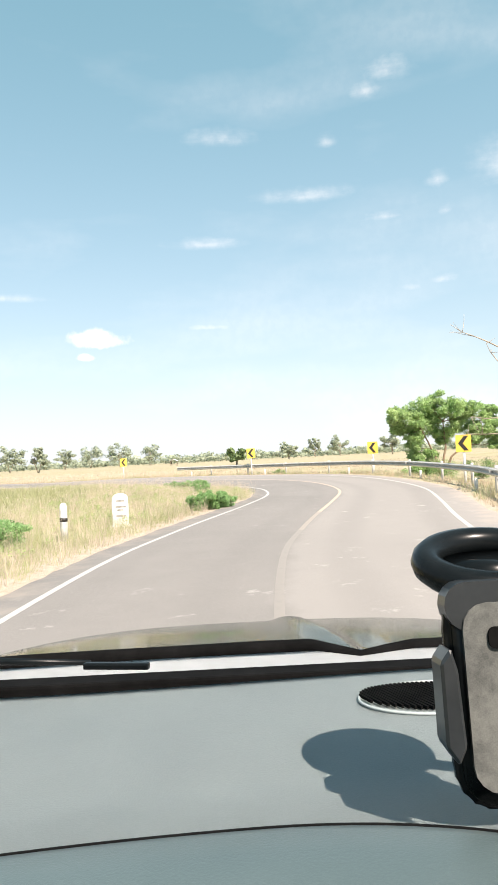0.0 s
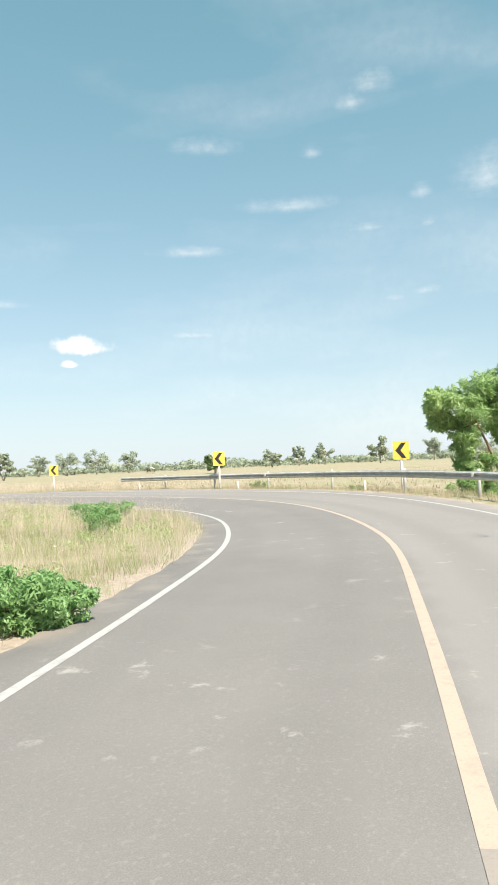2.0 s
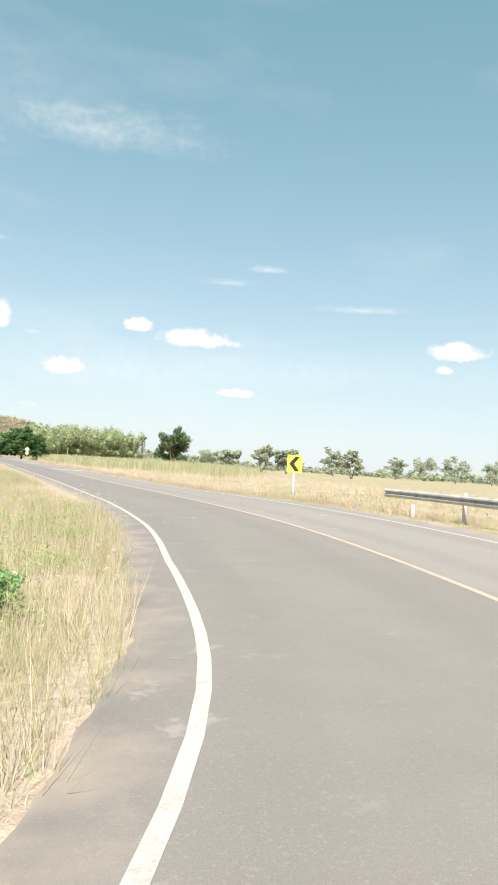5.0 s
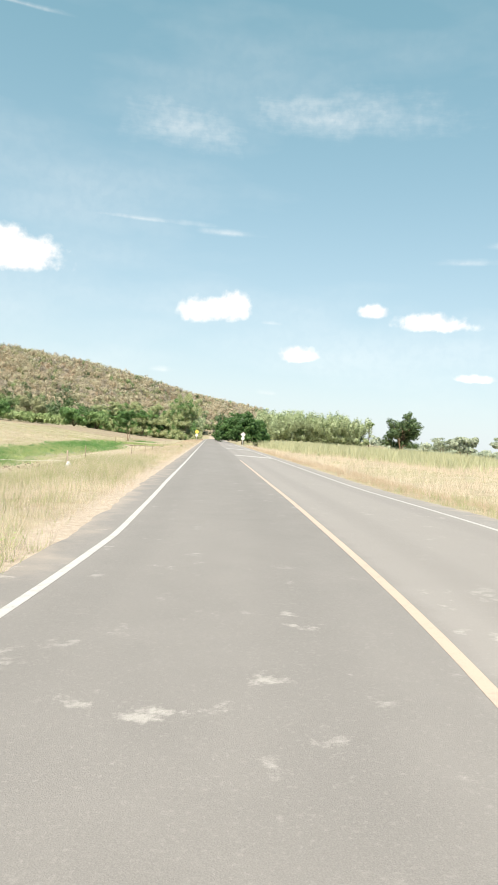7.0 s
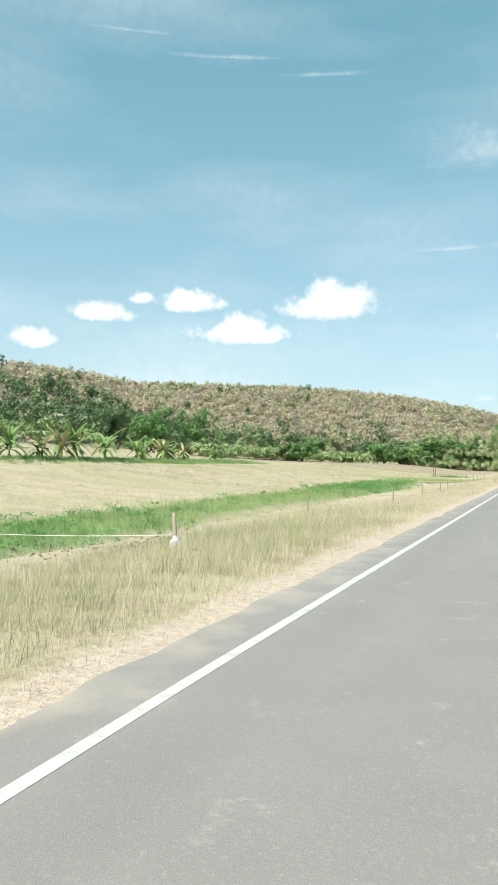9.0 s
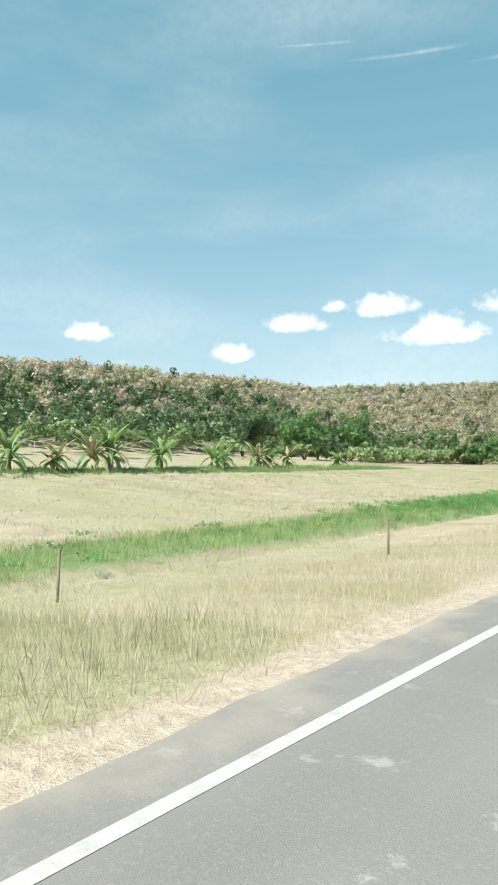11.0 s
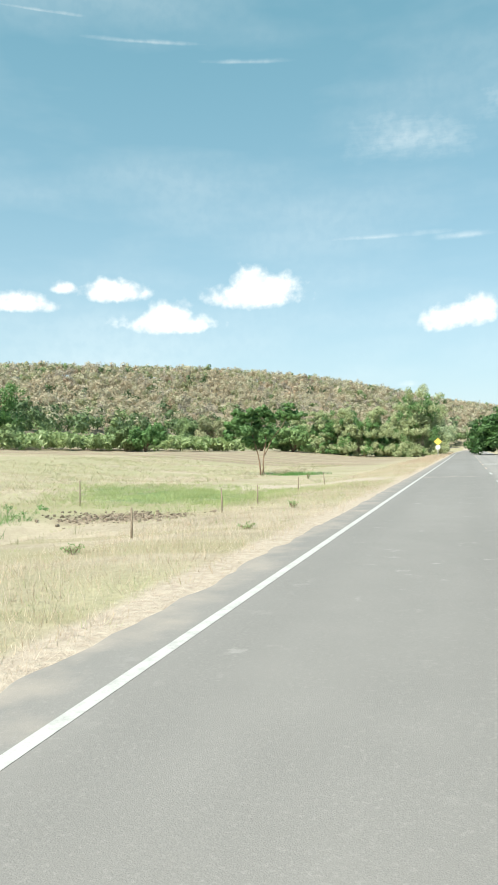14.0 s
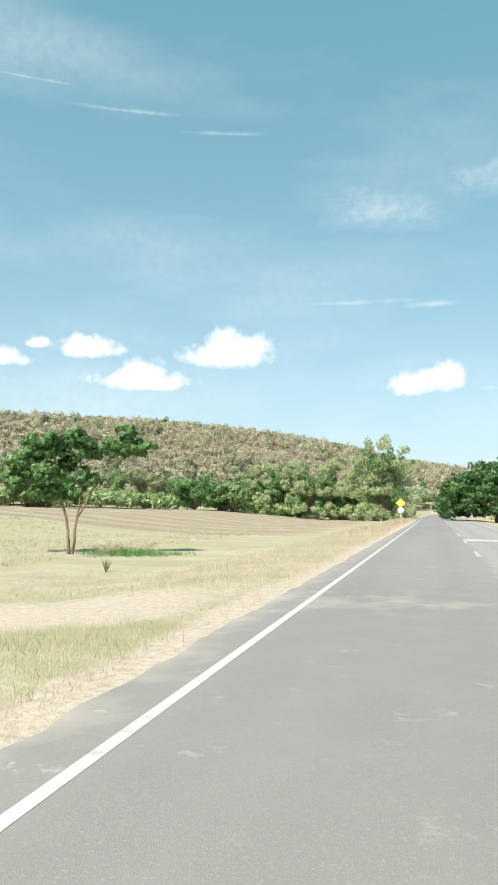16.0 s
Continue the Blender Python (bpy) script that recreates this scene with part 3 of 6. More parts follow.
def tufts(name, rng, xy, per, tall, wide, mat, label, category="grass", lean=0.6, spread=0.06):
    """Clumps of fine pointed blades that fan out, one object."""
    n = len(xy)
    z = height(xy[:, 0], xy[:, 1])
    base = np.repeat(np.c_[xy, z - 0.03], per, 0)
    m = n * per
    h = np.repeat(rng.uniform(*tall, n), per) * rng.uniform(0.45, 1.0, m)
    a = rng.uniform(0, 2 * np.pi, m)
    out = np.stack([np.cos(a), np.sin(a), 0 * a], 1)
    foot = base + out * (spread * rng.uniform(0.1, 1.0, m))[:, None]
    b = a + rng.uniform(-0.9, 0.9, m)
    tilt = np.stack([np.cos(b), np.sin(b), 0 * b], 1) * (h * rng.uniform(0.05, lean, m))[:, None]
    wind = np.repeat(rng.normal(0, 0.12, (n, 2)), per, 0) * h[:, None]
    tip = foot + tilt + np.c_[wind, h]
    c = rng.uniform(0, np.pi, m)
    side = np.stack([np.cos(c), np.sin(c), 0 * c], 1) * (rng.uniform(*wide, m) * 0.5)[:, None]
    v = np.stack([foot - side, foot + side, tip], 1).reshape(-1, 3)
    return tagged(new(name, mesh_of(name, v, np.arange(len(v)).reshape(-1, 3), mat)), label, category, kind="stuff")


def along_road(rng, n, off, travel):
    """Random places between two offsets and two lengths along the road."""
    s = rng.uniform(*travel, n)
    k = np.searchsorted(TRAVEL, s).clip(0, len(TRAVEL) - 1)
    o = rng.uniform(*off, n)
    return LINE[k] + RIGHT[k] * o[:, None] + rng.normal(0, 0.25, (n, 2))


def patchy(rng, xy, scale, keep):
    """Thins places to clumps."""
    c = np.sin(xy[:, 0] * scale + 2.1 * np.sin(xy[:, 1] * scale * 0.7)) * np.sin(xy[:, 1] * scale * 1.1 + 1.7 * np.sin(xy[:, 0] * scale * 0.6))
    return xy[rng.uniform(-1, 1, len(xy)) < c + keep]


def clear_of_road(xy, left=3.92, right=4.15):
    xy = xy[track_zone(xy[:, 0], xy[:, 1]) * 1.3 < np.random.default_rng(7).uniform(0.1, 1.3, len(xy))]
    off, near = along(xy[:, 0], xy[:, 1])
    left = left - np.where(off < 0, SHIFT[near], 0)
    return xy[(off < -left) | (off > right)]


def cards(rng, middles, reach, count, size, clumps=7, aspect=0.27, three=False, soft=False):
    """Leaf-shaped faces round many middles, gathered in clumps."""
    n = len(middles)
    reach = np.broadcast_to(np.asarray(reach, float), (n, 3))
    d = rng.normal(size=(n, clumps, 3))
    d /= np.linalg.norm(d, axis=2, keepdims=True)
    d[..., 2] = np.abs(d[..., 2]) * 1.1 - 0.45
    seat = middles[:, None] + d * reach[:, None] * rng.uniform(0.35, 0.85, (n, clumps, 1))
    which = rng.integers(0, clumps, (n, count))
    p = seat[np.arange(n)[:, None], which]
    e = rng.normal(size=(n, count, 3))
    e /= np.linalg.norm(e, axis=2, keepdims=True)
    p = p + e * reach[:, None] * 0.42 * rng.uniform(0.3, 1.0, (n, count, 1)) ** 0.5
    p = p.reshape(-1, 3)
    m = len(p)
    # leaves lie roughly along the clump's outside, tilted at random
    way = e.reshape(-1, 3) * 0.9 + rng.normal(size=(m, 3)) * 0.5
    way[:, 2] += 0.3
    u = np.cross(way, rng.normal(size=(m, 3)))
    u /= np.linalg.norm(u, axis=1)[:, None] + 1e-9
    w = np.cross(way, u)
    w /= np.linalg.norm(w, axis=1)[:, None] + 1e-9
    s = (np.broadcast_to(np.asarray(size, float), (n,))[:, None] * rng.uniform(0.55, 1.4, (n, count))).reshape(-1, 1)
    if three:
        v = np.stack([p - u * s * 0.5 - w * s * aspect, p + u * s * 0.5, p - u * s * 0.2 + w * s * aspect * 1.4], 1)
    else:
        v = np.stack([p - u * s * 0.5, p + w * s * aspect, p + u * s * 0.5, p - w * s * aspect], 1)
    # every leaf faces outwards, and takes a soft normal from its clump and its tree
    out = (p - np.repeat(middles, count, 0)) / np.repeat(reach, count, 0) * 0.7 + e.reshape(-1, 3) * 0.6
    out /= np.linalg.norm(out, axis=1)[:, None] + 1e-9
    turned = (np.cross(v[:, 1] - v[:, 0], v[:, 2] - v[:, 0]) * out).sum(1) < 0
    v[turned] = v[turned][:, ::-1]
    k = v.shape[1]
    faces = np.arange(m * k).reshape(-1, k)
    return (v.reshape(-1, 3), faces, np.repeat(out, k, 0)) if soft else (v.reshape(-1, 3), faces)


def woods(name, rng, xy, tall, wide, count, size, mat, label, trunks=None, sink=0.0):
    """Many far trees in one object: crowns, and pale trunks where they show."""
    n = len(xy)
    z = height(xy[:, 0], xy[:, 1])
    h = rng.uniform(*tall, n)
    r = rng.uniform(*wide, n)
    mid = np.c_[xy, z + h * (0.62 - sink)]
    v, f, out = cards(rng, mid, np.stack([r, r, h * 0.40], 1), count, size, clumps=5, aspect=0.30, three=True, soft=True)
    if trunks:
        a = rng.uniform(0, np.pi, n)
        side = np.stack([np.cos(a), np.sin(a), 0 * a], 1) * 0.11
        foot, top = np.c_[xy, z - 0.3], np.c_[xy + rng.normal(0, 0.5, (n, 2)), z + h * 0.85]
        tv = np.stack([foot - side, foot + side, top], 1).reshape(-1, 3)
        f = np.concatenate([f, np.arange(n * 3).reshape(-1, 3) + len(v)])
        v = np.concatenate([v, tv])
        out = np.concatenate([out, np.tile((0.3, -0.8, 0.5), (len(tv), 1))])
    return tagged(new(name, mesh_of(name, v, f, mat, out)), label, "forest", kind="stuff")


# ---- the wooded hill ----


def wooded_hill():
    """Dry woods over the side of the hill that faces the road."""
    rng = np.random.default_rng(11)
    n = 21000
    x, y = rng.uniform(-265, 40, n), rng.uniform(30, 740, n)
    hz = hill(x, y)
    crest = np.interp(y, [c[1] for c in CREST], [c[0] for c in CREST])
    far = np.hypot(x, y - 40)
    keep = (hz > 1.0) & (y > 80 + 0.2 * x) & (x > crest - 14) & (rng.uniform(0, 1, n) < np.interp(far, [150, 320, 650], [1.0, 0.8, 0.5]))
    x, y, hz, far = x[keep], y[keep], hz[keep], far[keep]
    tone = ripple(x * 0.35, y * 0.35) + rng.normal(0, 0.35, len(x)) + 0.012 * hz
    near = np.clip((hz - 1.0) / 7.0, 0, 1)
    lush = rng.uniform(0, 1, len(x)) > 0.12 + near * 0.82
    # thicker dark-leaved woods, which also carry the shade of this slope
    shady = (x < -95) & (y < 235) & (hz < 21)
    kinds = np.where(lush & (tone < 0.2), 0, np.where(lush, 1, np.where(tone < -0.1, 2, np.where(tone < 0.35, 3, np.where(tone < 0.6, 4, np.where(tone < 0.9, 5, 6))))))
    kinds = np.where(shady & (rng.uniform(0, 1, len(x)) < 0.66), np.where(rng.uniform(0, 1, len(x)) < 0.8, 0, 1), kinds)
    plan = ((DARK, (6, 10), (2.2, 4.0), 120, 0.85, "dark green"), (MIDGREEN, (4, 9), (1.8, 3.4), 120, 0.85, "green"), (TEAK, (6, 10), (2.0, 3.4), 100, 0.80, "dry brown"),
            (TANLEAF, (6, 9), (2.0, 3.4), 92, 0.78, "tan, half-bare"), (OLIVE, (5, 9), (1.8, 3.2), 96, 0.80, "olive green"), (GREYTWIG, (6, 9), (1.8, 3.0), 84, 0.62, "bare grey-brown"), (RUSSET, (5, 8), (1.5, 2.6), 90, 0.75, "russet"))
    for k, (mat, tall, wide, count, size, word) in enumerate(plan):
        xy = np.stack([x, y], 1)[kinds == k]
        woods("hillside_trees", rng, xy, tall, wide, count, size, mat, word + " trees covering the low hill", trunks=k > 1)


wooded_hill()


def foot_of_hill():
    """Thickets and a banana grove along the hill's foot."""
    rng = np.random.default_rng(12)
    s = rng.uniform(0, 1, 260)
    xy = np.stack([np.interp(s, [0, 0.3, 0.6, 0.8, 1], [-92, -84, -74, -52, -30]), np.interp(s, [0, 0.3, 0.6, 0.8, 1], [62, 120, 205, 236, 225])], 1) + rng.normal(0, 7, (260, 2))
    woods("thicket", rng, xy[:60], (4, 8), (2.0, 3.6), 140, 0.7, DARK, "dark green thicket at the foot of the hill")
    woods("thicket", rng, xy[110:220], (2.5, 6), (2.0, 3.2), 140, 0.7, MIDGREEN, "green thicket at the foot of the hill")
    s = rng.uniform(0, 1, 420)
    xy = np.stack([np.interp(s, [0, 0.5, 1], [-80, -62, -26]), np.interp(s, [0, 0.5, 1], [150, 196, 214])], 1) + rng.normal(0, 4, (420, 2))
    n = len(xy)
    z = height(xy[:, 0], xy[:, 1])
    v, f = cards(rng, np.c_[xy, z + rng.uniform(1.0, 2.2, n)], (1.4, 1.4, 1.5), 80, 1.15, clumps=14, aspect=0.13)
    tagged(new("banana_grove", mesh_of("banana_grove", v, f, GROVE)), "green banana grove in front of the hill", "plants", kind="stuff")


foot_of_hill()


def far_plain():
    """The line of trees along the horizon beyond the fields."""
    rng = np.random.default_rng(13)
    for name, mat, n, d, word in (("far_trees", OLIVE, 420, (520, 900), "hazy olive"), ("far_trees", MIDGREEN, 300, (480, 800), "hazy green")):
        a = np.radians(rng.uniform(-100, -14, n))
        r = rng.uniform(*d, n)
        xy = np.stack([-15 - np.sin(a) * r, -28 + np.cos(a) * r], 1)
        woods(name, rng, xy, (7, 14), (4, 8), 70, 2.2, HAZEOLIVE, word + " trees along the horizon beyond the fields", sink=0.30)
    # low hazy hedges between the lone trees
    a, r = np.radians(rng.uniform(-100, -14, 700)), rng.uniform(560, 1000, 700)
    woods("far_hedge", rng, np.stack([-15 - np.sin(a) * r, -28 + np.cos(a) * r], 1), (4, 8), (5, 10), 60, 1.8, HAZEOLIVE, "low hazy line of trees along the horizon", sink=0.30)
    # a grove on the far side of the cane
    xy = np.stack([rng.uniform(18, 56, 170), rng.uniform(250, 300, 170)], 1)
    woods("eucalyptus_grove", rng, xy[::2], (4, 8), (2.4, 3.6), 300, 0.6, EUCALYPT, "pale green undergrowth of the eucalyptus grove")
    woods("eucalyptus_grove", rng, xy, (11, 16), (2.2, 3.6), 420, 0.62, EUCALYPT, "pale green eucalyptus grove behind the cane field", trunks=True)
    xy = np.stack([rng.uniform(-16, 18, 120), rng.uniform(215, 420, 120)], 1)
    xy = xy[np.abs(along(xy[:, 0], xy[:, 1])[0]) > 5.6]
    woods("roadside_trees", rng, xy, (6, 11), (2.2, 3.6), 340, 0.55, EUCALYPT, "olive trees closing in on the far road")
    xy = np.stack([rng.uniform(-160, 160, 260), rng.uniform(760, 860, 260)], 1)
    woods("far_trees", rng, xy, (10, 18), (5, 9), 60, 2.6, OLIVE, "hazy trees where the road ends", sink=0.30)


far_plain()

# ---- single trees ----


def limb_path(rng, start, way, length, bend=0.25, steps=5):
    p, d = Vector(start), Vector(way).normalized()
    out = [p.copy()]
    for _ in range(steps):
        d = (d + Vector(rng.normal(0, bend, 3)) * 0.5 + Vector((0, 0, 0.06))).normalized()
        p = p + d * (length / steps)
        out.append(p.copy())
    return out


def grown_tree(name, at, rng, stems, spread, tall, leaf, bark, label, crown_low=0.45, count=2600, size=0.22, thick=0.10, lean=(0, 0), flat=1.0, category="tree", fill=7):
    """A tree of forked stems with limbs, and crown clumps set on the limbs' ends."""
    x, y = at
    thing = empty(name, pose(x, y, ground_z(x, y) - 0.05), label, category)
    bm = bmesh.new()
    tips, forks = [], bmesh.new()
    for k in range(stems):
        a = 2 * math.pi * k / stems + rng.uniform(-0.5, 0.5)
        out = 0.34 if stems > 1 else 0.06
        way = (math.cos(a) * out + lean[0], math.sin(a) * out + lean[1], 1.0)
        path = limb_path(rng, (0.06 * math.cos(a), 0.06 * math.sin(a), 0), way, tall * rng.uniform(0.55, 0.68), 0.16)
        tube(bm, path, np.linspace(thick, thick * 0.42, len(path)))
        for j in range(fill):
            i = rng.integers(2, len(path))
            b = rng.uniform(0, 2 * math.pi)
            reach = Vector((math.cos(b) * spread + lean[0] * tall * 0.5, math.sin(b) * spread + lean[1] * tall * 0.5, tall * rng.uniform(crown_low + 0.1, 0.95)))
            way = reach * rng.uniform(0.55, 0.95) - path[i] * 0.5
            length = (reach - path[i]).length * rng.uniform(0.6, 0.9)
            twig = limb_path(rng, path[i], reach - path[i], length, 0.2)
            tube(forks, twig, np.linspace(thick * 0.36, thick * 0.07, len(twig)), 5)
            tips += [twig[-1], twig[-2], twig[-3]]
    part("trunk", bm, bark, thing)
    part("branchwork", forks, bark, thing)
    tips = np.array([tuple(p) for p in tips])
    tips = tips[tips[:, 2] > crown_low * tall]
    v, f, out = cards(rng, tips, (spread * 0.34, spread * 0.34, spread * 0.24 * flat), max(8, count // len(tips)), size, clumps=5, three=True, soft=True)
    sub("crown", mesh_of("crown", v, f, leaf, out), thing)
    return thing


DEEP = leaf_material("deep_green_leaves", (0.07, 0.17, 0.05), (0.22, 0.38, 0.13), 0.35, 0.5)
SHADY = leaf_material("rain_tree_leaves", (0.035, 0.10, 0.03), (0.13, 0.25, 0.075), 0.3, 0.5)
rng = np.random.default_rng(21)


def clump_tree(name, at, turn, rng, stems, clumps, leaf, bark, label, per, size, aspect=0.16, squash=0.8, soft=True):
    """A tree from bent stems, a limb to every leaf clump, and clumps of fine leaves with gaps between them."""
    x, y = at
    thing = empty(name, pose(x, y, ground_z(x, y) - 0.05, rz=turn), label, "tree")
    ends = []
    for path, r0, r1 in stems:
        pts = [Vector(p) for p in path]
        fine = []
        for a, b in zip(pts, pts[1:]):
            fine += [a.lerp(b, u) + Vector(rng.normal(0, 0.018, 3)) for u in (0, 0.34, 0.67)]
        fine.append(pts[-1])
        bm = bmesh.new()
        tube(bm, fine, np.linspace(r0, r1, len(fine)), 9)
        part("trunk", bm, bark, thing)
        ends += fine[len(fine) // 3:]
    middles, reach = [], []
    for cx, cy, cz, r in clumps:
        c = Vector((cx, cy, cz))
        start = min(ends, key=lambda p: (p - c).length + (2.0 if p.z > c.z else 0.0))
        bow = start.lerp(c, 0.5) + Vector((0, 0, -0.10 * (c - start).length)) + Vector(rng.normal(0, 0.06, 3))
        bm = bmesh.new()
        tube(bm, [start, start.lerp(bow, 0.5), bow, bow.lerp(c, 0.6), c], [0.032 * r + 0.012, 0.028 * r + 0.010, 0.020, 0.013, 0.005], 6)
        part("limb", bm, bark, thing)
        for k in range(10):
            d = Vector(rng.normal(0, 1, 3)).normalized()
            d.z = d.z * 0.9 + 0.1
            size_here = r * rng.uniform(0.5, 1.0)
            middles.append(tuple(c + d * r * rng.uniform(0.3, 1.0)))
            reach.append((size_here, size_here, size_here * squash))
    v, f, out = cards(rng, np.array(middles), np.array(reach), per // 10, size, clumps=4, aspect=aspect, three=True, soft=True)
    sub("crown", mesh_of("crown", v, f, leaf, out if soft else None), thing)
    return thing


clump_tree("roadside_tree", (3.6, -24.8), -53.6, rng,
           [([(0, 0, 0), (0.05, 0, 0.9), (-0.35, 0.1, 2.0), (-0.9, 0, 3.2)], 0.10, 0.035), ([(0.08, 0, 0), (0.3, 0.1, 1.1), (0.5, 0.2, 2.1), (0.4, 0.1, 3.6)], 0.10, 0.03), ([(0.12, 0, 0.2), (0.8, -0.1, 1.5), (1.7, 0, 2.2), (2.8, 0.1, 2.7)], 0.085, 0.025)],
           [(-2.5, 0, 4.0, 0.66), (-2.0, 0.5, 3.2, 0.62), (-1.3, -0.4, 4.0, 0.80), (-1.0, 0.3, 3.0, 0.80), (-0.2, 0, 4.6, 0.78), (-0.1, 0.8, 3.6, 0.92), (0.7, -0.3, 4.3, 0.82), (1.2, 0.4, 3.5, 0.92), (1.9, 0, 4.2, 0.70),
            (2.5, 0.2, 3.4, 0.82), (3.3, 0, 3.0, 0.66), (3.1, 0.5, 3.9, 0.50), (-1.5, 0.2, 2.3, 0.55), (0.3, 0.6, 2.8, 0.6), (2.2, 0.3, 2.5, 0.48), (3.7, 0.2, 2.3, 0.5), (-0.9, 0.3, 1.5, 0.62), (-1.25, 0, 0.9, 0.62), (-0.6, -0.2, 0.8, 0.55)],
           FEATHER, BARK, "spreading feathery green tree behind the guardrail", 2600, 0.30, 0.075, soft=False)
clump_tree("field_tree", (-14.8, 105.7), 23.6, rng,
           [([(0, 0, 0), (-0.05, 0, 0.7), (-0.16, 0.1, 1.4), (-0.42, 0, 2.3), (-0.7, 0, 3.2)], 0.07, 0.028), ([(0.10, 0, 0), (0.15, 0, 0.8), (0.28, 0.1, 1.6), (0.36, 0, 2.5), (0.3, 0, 3.5)], 0.065, 0.024), ([(0.27, 0, 1.5), (0.8, 0.05, 2.5), (1.4, 0, 3.3), (1.9, 0, 4.1)], 0.042, 0.016)],
           [(-1.8, 0, 3.5, 0.55), (-1.3, 0.3, 4.1, 0.60), (-0.5, -0.2, 4.2, 0.60), (0.3, 0, 4.3, 0.58), (0.85, 0.2, 4.0, 0.42), (-1.1, 0, 3.1, 0.55), (-0.2, 0.3, 3.4, 0.52), (0.5, 0, 3.0, 0.38), (-0.8, 0.2, 2.4, 0.40), (-2.1, 0.2, 2.8, 0.42), (1.9, 0, 4.4, 0.60), (2.5, 0.1, 4.1, 0.50), (0.1, 0.4, 2.3, 0.34)],
           DEEP, BARK, "small twin-stemmed tree with dark green clumps in the dry field", 2400, 0.17, 0.22)
clump_tree("rain_tree", (6.8, 182.0), 0, rng,
           [([(0, 0, 0), (0.1, 0, 1.4), (-0.4, 0, 2.4), (-2.2, 0.3, 4.2)], 0.34, 0.10), ([(0.1, 0, 1.2), (0.8, -0.3, 2.6), (2.4, -0.5, 4.3)], 0.24, 0.09), ([(0, 0.1, 1.3), (0.2, 0.8, 3.0), (0.4, 1.4, 5.2)], 0.22, 0.08)],
           [(6.0 * math.cos(a) * math.cos(b), 6.0 * math.sin(a) * math.cos(b), 2.0 + 5.0 * math.sin(b), 1.7) for b, m in ((0.02, 11), (0.42, 10), (0.85, 7), (1.3, 4)) for a in [2 * math.pi * (k + 0.3 * m) / m for k in range(m)]],
           SHADY, BARK, "broad dark green rain tree overhanging the roadside", 1500, 0.42, 0.24)
grown_tree("field_tree", (72, 262.0), rng, 3, 7.0, 16.5, DARK, BARK, "tall round dark green tree beyond the cane field", count=20000, size=0.55, thick=0.35, crown_low=-0.02, flat=1.5, fill=10)


# big trees and bushes standing along the hill's foot: place, half width, height, leaves
for x, y, half, tall, leaf, label in (
        (-86, 171, 5.6, 12.5, DEEP, "tall dark green tree at the foot of the hill"), (-92, 166, 4.6, 12.0, DARK, "tall dark green tree at the foot of the hill"), (-89, 156, 5.2, 9.5, DEEP, "dark green tree at the foot of the hill"),
        (-92, 147, 5.0, 11.0, DARK, "dark green tree at the foot of the hill"), (-80, 143, 5.6, 10.5, DEEP, "dark green tree behind the banana plants"), (-82, 126, 5.0, 9.0, DARK, "dark green tree behind the banana plants"),
        (-57, 176, 3.6, 5.0, DEEP, "round green bush in front of the banana grove"), (-61.5, 177, 3.0, 4.4, MIDGREEN, "round green bush in front of the banana grove"), (-57, 213, 4.4, 8.5, OLIVE, "round olive-green tree behind the banana grove"),
        (-40, 193, 4.0, 6.5, DEEP, "leafy green tree beside the bamboo"), (-34, 195, 3.8, 5.6, FRESH, "leafy green tree beside the bamboo"), (-67, 226, 4.8, 9.0, MIDGREEN, "green tree on the lower slope")):
    grown_tree("hillfoot_tree", (x, y), rng, 2, half, tall, leaf, BARK, label, count=9500, size=0.40, thick=0.2, crown_low=-0.04, flat=1.5, fill=11)


def bamboo_clump(at, rng, spread, tall, label, leaf=BAMBOO):
    x, y = at
    thing = empty("bamboo_clump", pose(x, y, ground_z(x, y) - 0.05), label, "bamboo", "bamboo beside the road")
    bm = bmesh.new()
    tips = []
    for k in range(30):
        a, r = rng.uniform(0, 2 * math.pi), rng.uniform(0.1, 0.35) * spread
        foot = Vector((math.cos(a) * r * 0.6, math.sin(a) * r * 0.6, 0))
        h = tall * rng.uniform(0.35, 1.0) ** 0.8
        path = [foot + Vector((math.cos(a) * spread * u * u * rng.uniform(0.35, 0.8), math.sin(a) * spread * u * u * 0.6, h * (u - 0.12 * u ** 3))) for u in (0, 0.25, 0.5, 0.75, 0.9, 1.0)]
        tube(bm, path, [0.05, 0.045, 0.04, 0.03, 0.015, 0.008], 5)
        tips += [path[2], path[3], path[5]]
        tips.append(Vector((math.cos(a) * spread * rng.uniform(0.6, 1.0), math.sin(a) * spread * rng.uniform(0.6, 1.0), rng.uniform(0.3, tall * 0.42))))
        b = rng.uniform(0, 2 * math.pi)
        tips.append(Vector((math.cos(b) * spread * 0.9, math.sin(b) * spread * 0.9, rng.uniform(0.3, 2.2))))
    part("stem_cluster", bm, PALEBARK, thing)
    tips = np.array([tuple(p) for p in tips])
    # tips left out of the cut get darker leaves, as shade between the plumes
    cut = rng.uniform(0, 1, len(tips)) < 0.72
    v, f = cards(rng, tips[cut], (spread * 0.30, spread * 0.30, tall * 0.12), 300, 0.34, clumps=3, aspect=0.20, three=True)
    sub("foliage", mesh_of("foliage", v, f, leaf), thing, "olive foliage in the lit tone")
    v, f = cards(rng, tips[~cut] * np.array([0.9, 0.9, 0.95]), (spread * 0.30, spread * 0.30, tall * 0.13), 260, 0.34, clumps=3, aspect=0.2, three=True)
    sub("inner_foliage", mesh_of("inner_foliage", v, f, DEEP), thing, "deep green inner foliage toned for the shaded gaps")


